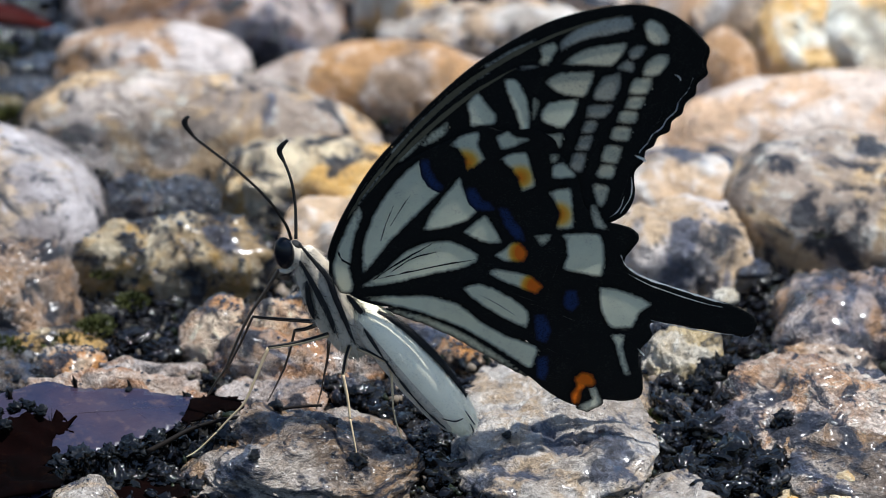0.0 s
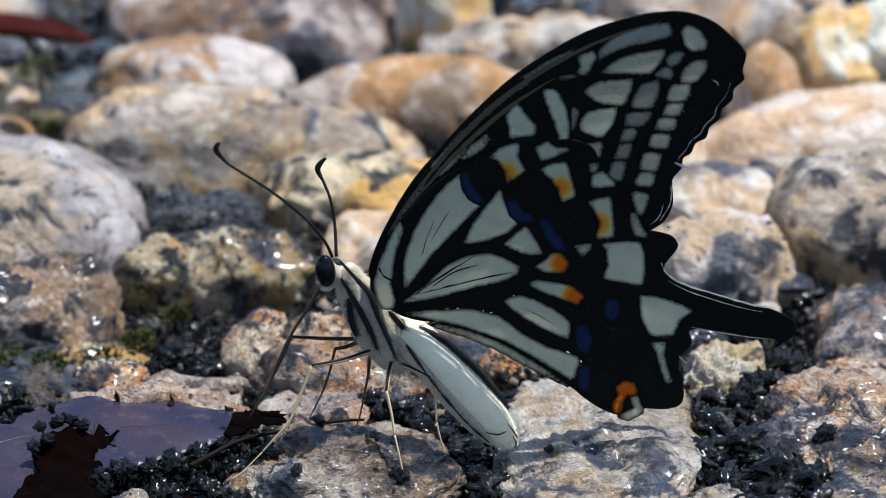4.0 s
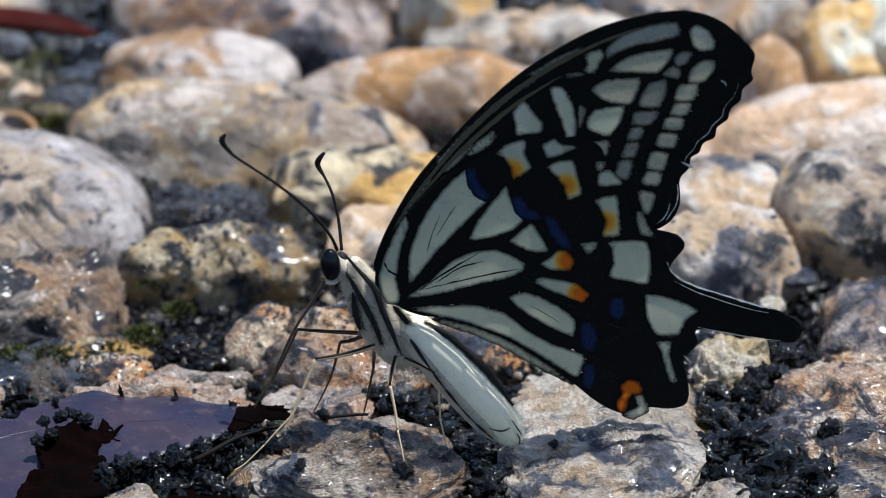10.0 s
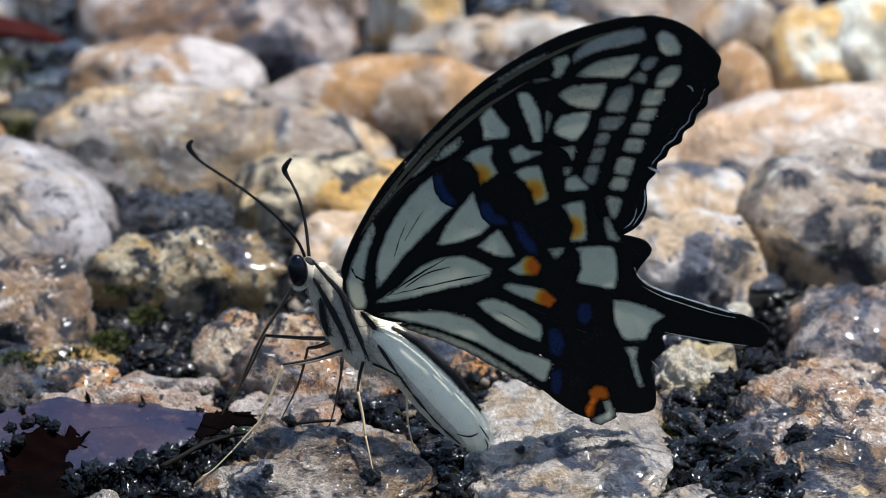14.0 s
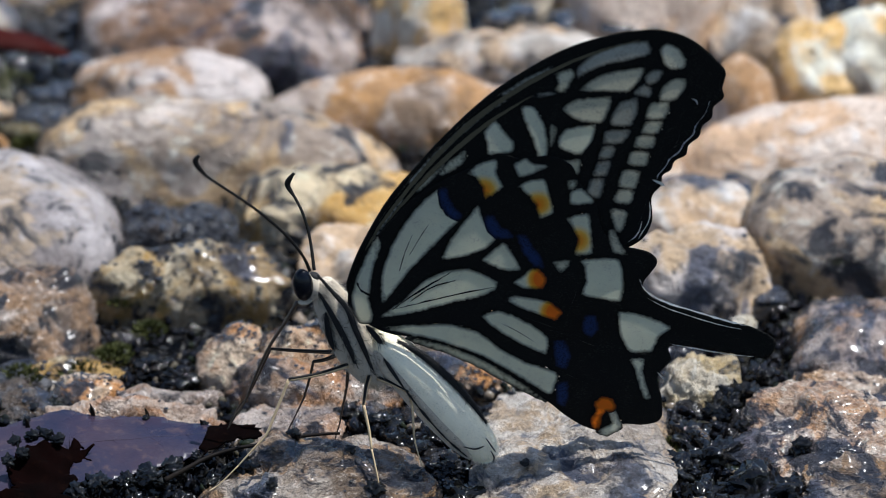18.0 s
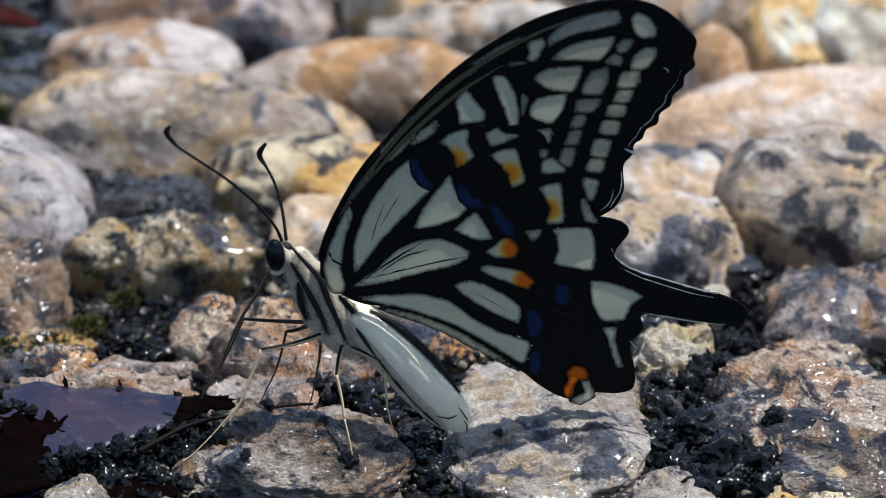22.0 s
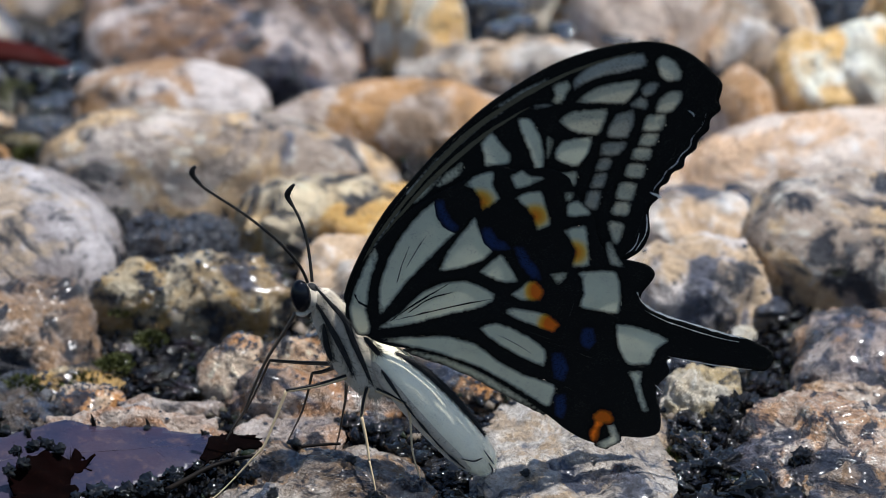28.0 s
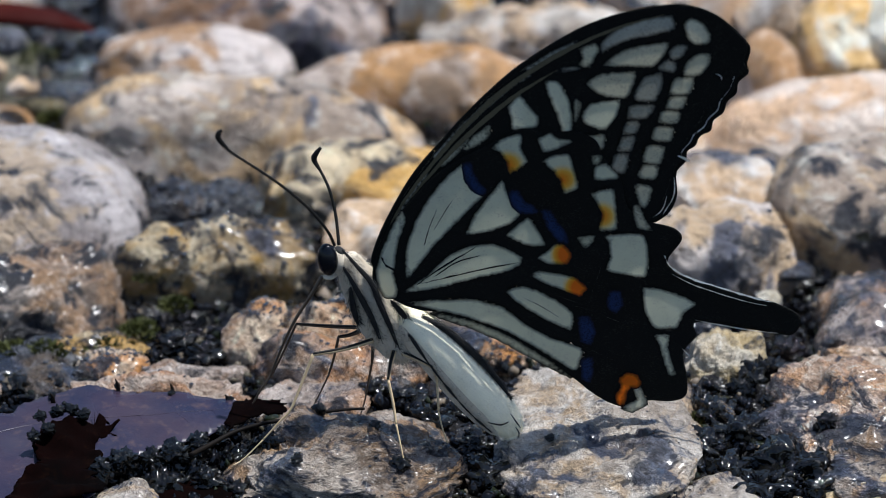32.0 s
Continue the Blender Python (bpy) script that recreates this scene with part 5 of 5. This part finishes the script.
near_antenna = antenna([(-4.9, -6.6, 28.4), (-5.7, -7.5, 30.8), (-7.8, -9.0, 34.5), (-11.3, -10.5, 38.6), (-14.6, -11.5, 41.6), (-16.6, -12.0, 43.4), (-17.6, -12.0, 44.7), (-17.7, -12.0, 45.4), (-17.3, -12.0, 45.9)])
far_antenna = antenna([(-4.4, -5.4, 27.8), (-4.8, -3.5, 31.0), (-5.5, -2.5, 33.7), (-6.5, -1.5, 35.6), (-7.2, -1.0, 36.7), (-7.0, -1.0, 37.5), (-6.4, -1.0, 38.3)])
proboscis([(-6.4, -6.2, 24.1), (-7.9, -6.4, 21.5), (-9.5, -6.6, 18.9), (-10.7, -6.8, 16.5), (-11.8, -7.0, 13.8), (-12.7, -7.2, 11.5), (-13.8, -7.4, 9.8), (-14.9, -7.5, 7.8)])
leg("far", [(-2.1, -4.5, 16.4), (-5.9, -2.5, 15.5), (-9.8, -1.0, 15.0), (-11.4, 0.0, 10.7), (-12.9, 1.0, 7.0), (-13.7, 1.5, 5.9), (-15.6, 2.0, 2.2)], [0.28, 0.24, 0.2, 0.17, 0.15, 0.12, 0.09])
leg("far", [(-1.9, -4.8, 16.2), (-3.4, -4.0, 15.1), (-4.7, -3.5, 14.6), (-5.3, -3.0, 11.6), (-6.0, -2.5, 8.9), (-6.8, -2.0, 6.8), (-8.1, -1.5, 3.7)], [0.28, 0.26, 0.22, 0.18, 0.16, 0.12, 0.09])
leg("near", [(-0.6, -7.5, 16.3), (-3.9, -9.0, 16.0), (-7.5, -10.5, 16.1), (-8.9, -11.5, 12.8), (-10.2, -12.5, 9.9), (-11.7, -13.0, 8.3), (-13.5, -13.6, 6.4), (-15.7, -14.4, 4.4), (-17.0, -15.0, 3.8)], [0.32, 0.3, 0.26, 0.22, 0.2, 0.16, 0.12, 0.1, 0.08])
leg("far", [(-0.6, -4.5, 14.0), (-0.8, -3.5, 11.0), (-1.3, -2.5, 7.8), (-1.7, -2.0, 5.3), (-2.3, -1.0, 2.5)], [0.25, 0.2, 0.16, 0.12, 0.09])
leg("near", [(1.9, -7.5, 14.8), (1.5, -8.5, 13.7), (1.2, -10.0, 12.3), (1.8, -11.0, 9.6), (2.1, -12.0, 7.5), (2.7, -13.5, 5.1), (3.3, -15.0, 2.2)], [0.34, 0.32, 0.26, 0.2, 0.17, 0.12, 0.09])
leg("near", [(2.9, -7.2, 14.4), (4.8, -8.0, 13.9), (6.5, -8.6, 13.2), (6.9, -9.0, 11.6), (7.1, -10.0, 8.0), (7.5, -10.4, 6.2), (8.1, -11.0, 4.4)], [0.3, 0.28, 0.24, 0.18, 0.15, 0.12, 0.09])

# ---- leaves and twigs ----
LEAF = [-53.2, -6.6, -50.1, -3.7, -47.5, -2.2, -43.8, -2.4, -42.6, -0.3, -40.3, 0.9, -37.6, 2.0, -34.3, 2.9, -31.1, 2.0, -27.4, 1.5, -24.5, 1.5, -20.5, 0.6, -16.7, -0.6, -16.5, -2.0, -17.3, -4.9, -18.9, -6.6, -20.8, -8.1, -24.8, -9.8, -28.0, -11.0, -31.0, -12.3, -32.8, -14.4, -32.6, -19.0, -37.9, -22.3, -49.5, -23.4]
CURL = [-16.9, -1.5, -14.4, -1.0, -12.2, -1.3, -10.6, -3.1, -11.5, -4.6, -13.6, -4.3, -15.5, -5.6, -17.5, -6.8]
DEAD = [-40.7, -10.0, -38.3, -6.3, -34.4, -5.6, -32.2, -5.2, -31.2, -7.0, -33.1, -9.4, -32.6, -15.7, -31.7, -21.8, -41.6, -24.0, -41.3, -17.9, -39.3, -15.1]
DEAD_LOW = [-28.0, -11.0, -24.8, -10.2, -21.4, -11.7, -18.6, -14.1, -17.1, -17.4, -24.3, -19.2, -27.2, -15.6]
TWIG = [(-21.8, -12.6, 3.8), (-19.4, -10.3, 4.0), (-16.7, -7.7, 4.2), (-13.2, -6.0, 4.4), (-10.0, -5.0, 4.4), (-6.8, -3.7, 4.5), (-3.5, -3.1, 4.6), (-1.3, -2.9, 4.6)]
RED = [(-71.1, 112.0, 7.0), (-63.0, 112.0, 5.9), (-56.5, 112.0, 5.4), (-50.0, 112.0, 4.7), (-45.2, 112.0, 3.6), (-41.6, 112.0, 2.4)]


def leaf(name, outline, plane, curl, material, label, seed, thick=0.25, torn=0.22):
    """A leaf lying on the stones: its blade follows a slope, with curled and broken edges."""
    z0, slope, y0 = plane
    thing = tagged(new(name), label, "leaf")
    bm = sheet(outline, 1.0, 6, torn, seed)
    co = np.array([(v.co.x, v.co.z, 0.0) for v in bm.verts])
    wave = rough(co * 0.07, seed, 3) * curl + rough(co * 0.5, seed + 5, 2) * (0.1 + 0.25 * curl * (curl > 1))
    for v, w in zip(bm.verts, wave):
        v.co = (v.co.x, v.co.z, z0 + slope * (v.co.z - y0) + w)
    for f in bm.faces:
        f.normal_update()
        if f.normal.z < 0:
            f.normal_flip()
    bmesh.ops.solidify(bm, geom=bm.faces[:], thickness=thick)
    part("blade", bm, material, thing)
    return thing


def veins(leaf_thing, line, side, plane, curl, seed, material, wide):
    """A midrib with thinner side veins, lying just proud of the blade."""
    def lay(q):
        co = np.array([[q[0], q[1], 0.0]])
        wave = rough(co * 0.07, seed, 3) * curl + rough(co * 0.5, seed + 5, 2) * 0.1
        return (q[0], q[1], plane[0] + plane[1] * (q[1] - plane[2]) + wave[0] - 0.03)

    line = spline(line, 4)
    rib = part("midrib", tube([lay(q) for q in line], [wide, wide * 0.8, wide * 0.4], 8, 2), material, leaf_thing)
    for k in range(2, len(line) - 2, 2):
        for way in (-1, 1):
            a = line[k]
            c = a + np.array((side * 0.8, way * side))
            part("vein", tube([lay(a + (c - a) * s) for s in (0, 0.25, 0.5, 0.75, 1.0)], [wide * 0.5, wide * 0.4, wide * 0.2], 6, 3), material, rib)


purple = leaf("fallen_leaf", LEAF, (3.5, 0.1, -8), 0.5, LEAF_PURPLE, "wet purple-brown fallen leaf lying over a stone", 21, 0.12, 0.1)
veins(purple, [(-50, -9.5), (-42, -4.8), (-33, -3.6), (-24, -3.0), (-16.5, -1.8)], 2.6, (3.5, 0.1, -8), 0.5, 21, LEAF_PURPLE, 0.11)
for x, y, tall in [(-31.1, 2.0, 1.5), (-24.5, 1.6, 1.1), (-17.8, -0.3, 0.8), (-38.8, -0.2, 1.0)]:
    z = 3.5 + 0.1 * (y + 8)
    part("tooth", tube([(x, y, z - 0.3), (x - 0.1, y, z + 0.5 * tall), (x - 0.35, y + 0.1, z + tall)], [0.32, 0.2, 0.04], 8, 4, 0.4), STEM, purple)
leaf("leaf_scrap", CURL, (4.0, 0.05, -8), 0.7, LEAF_DEAD_SHADED, "curled dark scrap of dead leaf at the stone's edge", 22)
leaf("rotten_leaf", DEAD, (5.0, 0.1, -8), 2.2, LEAF_DEAD_SHADED, "rotten red-black leaf, its shade put into the colour", 23, 0.3, 0.4)
leaf("leaf_scrap", DEAD_LOW, (1.5, 0.05, -8), 0.6, LEAF_DEAD_SHADED, "flat black scrap of dead leaf", 24)
twig = tagged(new("twig"), "thin dark leaf stalk lying across the stones", "twig")
part("stalk", tube(TWIG, [0.32, 0.26, 0.22, 0.16], 10, 6), STEM, twig)
red = tagged(new("fallen_leaf"), "narrow red leaf lying far back among the stones", "leaf")
part("blade", tube(RED, [0.5, 1.0, 1.3, 1.0, 0.2], 12, 6, 2.5), LEAF_RED, red)


def motions():
    for (feeler, root), swings in (
        (near_antenna, [(0.0, 3.7), (1.0, 3.8), (1.5, 1.3), (2.0, 2.3), (2.5, 3.1), (3.0, 2.2), (3.5, -0.5), (5.5, 0.0), (14.5, 0.0), (16.5, 0.8), (29.0, 0.7), (30.0, 0.0), (32.0, 0.2)]),
        (far_antenna, [(0.0, 4.8), (1.0, 4.8), (1.5, 7.2), (2.0, 8.3), (2.5, 11.0), (3.0, 8.0), (3.5, 6.5), (5.5, 0.7), (9.0, 0.0), (14.5, -0.3), (16.5, -1.3), (25.5, -0.8), (27.5, 0.6), (28.5, -0.8), (30.0, 1.2), (30.5, -0.6), (32.0, -0.3)]),
    ):
        walk(feeler, [(t, pose(*root, 0, turn, 0)) for t, turn in swings])
    walk(butterfly, [
        (0.0, pose(0.00022, 0.00012, 0.00046, 0.35, 0.22, -1.30)),
        (0.5, pose(0.00020, 0.00005, 0.00042, 0.13, 0.17, -1.41)),
        (1.0, pose(0.00022, 0.00020, 0.00049, 0.58, 0.11, -1.58)),
        (1.5, pose(-0.00009, 0.00012, 0.00023, 0.36, 0.27, -0.38)),
        (2.0, pose(-0.00003, -0.00002, -0.00001, -0.05, -0.72, -0.12)),
        (2.5, pose(-0.00020, -0.00020, -0.00016, -0.59, -0.81, 0.92)),
        (3.0, pose(-0.00004, -0.00003, -0.00005, -0.09, -0.69, 0.37)),
        (3.5, pose(-0.00013, -0.00007, 0.00005, -0.22, -0.36, 1.83)),
        (5.5, pose(0.00027, -0.00023, 0.00004, -0.67, -0.08, 0.58)),
        (6.0, pose(0.00016, -0.00021, -0.00001, -0.61, -0.02, 0.35)),
        (7.0, pose(0.00009, -0.00008, 0.00000, -0.25, 0.08, 0.36)),
        (8.0, pose(0.00007, -0.00005, 0.00001, -0.16, 0.08, 0.18)),
        (9.0, pose(0.00003, -0.00000, 0.00003, -0.01, 0.06, 0.02)),
        (10.0, pose(0.00003, -0.00002, 0.00011, -0.05, 0.21, 0.30)),
        (11.0, pose(0.00005, -0.00011, 0.00009, -0.31, 0.13, 0.29)),
        (12.0, pose(0.00015, -0.00006, 0.00013, -0.17, 0.06, 0.20)),
        (13.0, pose(0.00017, -0.00001, 0.00014, -0.03, 0.04, 0.27)),
        (14.0, pose(0.00015, -0.00005, 0.00015, -0.15, 0.05, 0.26)),
        (14.5, pose(0.00012, -0.00008, 0.00015, -0.24, 0.08, 0.28)),
        (16.5, pose(0.00030, 0.00017, 0.00013, 0.51, -0.30, 0.17)),
        (17.0, pose(0.00032, 0.00015, 0.00011, 0.46, -0.29, 0.27)),
        (18.0, pose(0.00035, 0.00023, 0.00012, 0.67, -0.21, 0.46)),
        (19.0, pose(0.00036, 0.00024, 0.00010, 0.71, -0.22, 0.48)),
        (20.0, pose(0.00033, 0.00020, 0.00008, 0.60, -0.28, 0.53)),
        (21.0, pose(0.00035, 0.00021, 0.00013, 0.63, -0.41, 0.48)),
        (22.0, pose(0.00034, 0.00024, 0.00022, 0.71, -0.34, 0.32)),
        (23.0, pose(0.00034, 0.00019, 0.00017, 0.56, -0.31, 0.43)),
        (24.0, pose(0.00032, 0.00022, 0.00016, 0.66, -0.38, 0.27)),
        (25.0, pose(0.00031, 0.00015, 0.00015, 0.43, -0.33, 0.31)),
        (25.5, pose(0.00031, 0.00012, 0.00013, 0.36, -0.32, 0.34)),
        (27.5, pose(0.00034, 0.00008, 0.00005, 0.25, -0.39, -0.41)),
        (28.0, pose(0.00024, 0.00011, -0.00006, 0.33, -0.48, -0.44)),
        (29.0, pose(0.00036, 0.00013, 0.00015, 0.38, -0.32, -0.28)),
        (30.0, pose(0.00038, 0.00003, 0.00006, 0.08, -0.18, 0.04)),
        (31.0, pose(0.00039, 0.00004, 0.00005, 0.12, -0.18, 0.01)),
        (32.0, pose(0.00044, 0.00008, 0.00011, 0.23, -0.29, -0.20)),
    ])


motions()
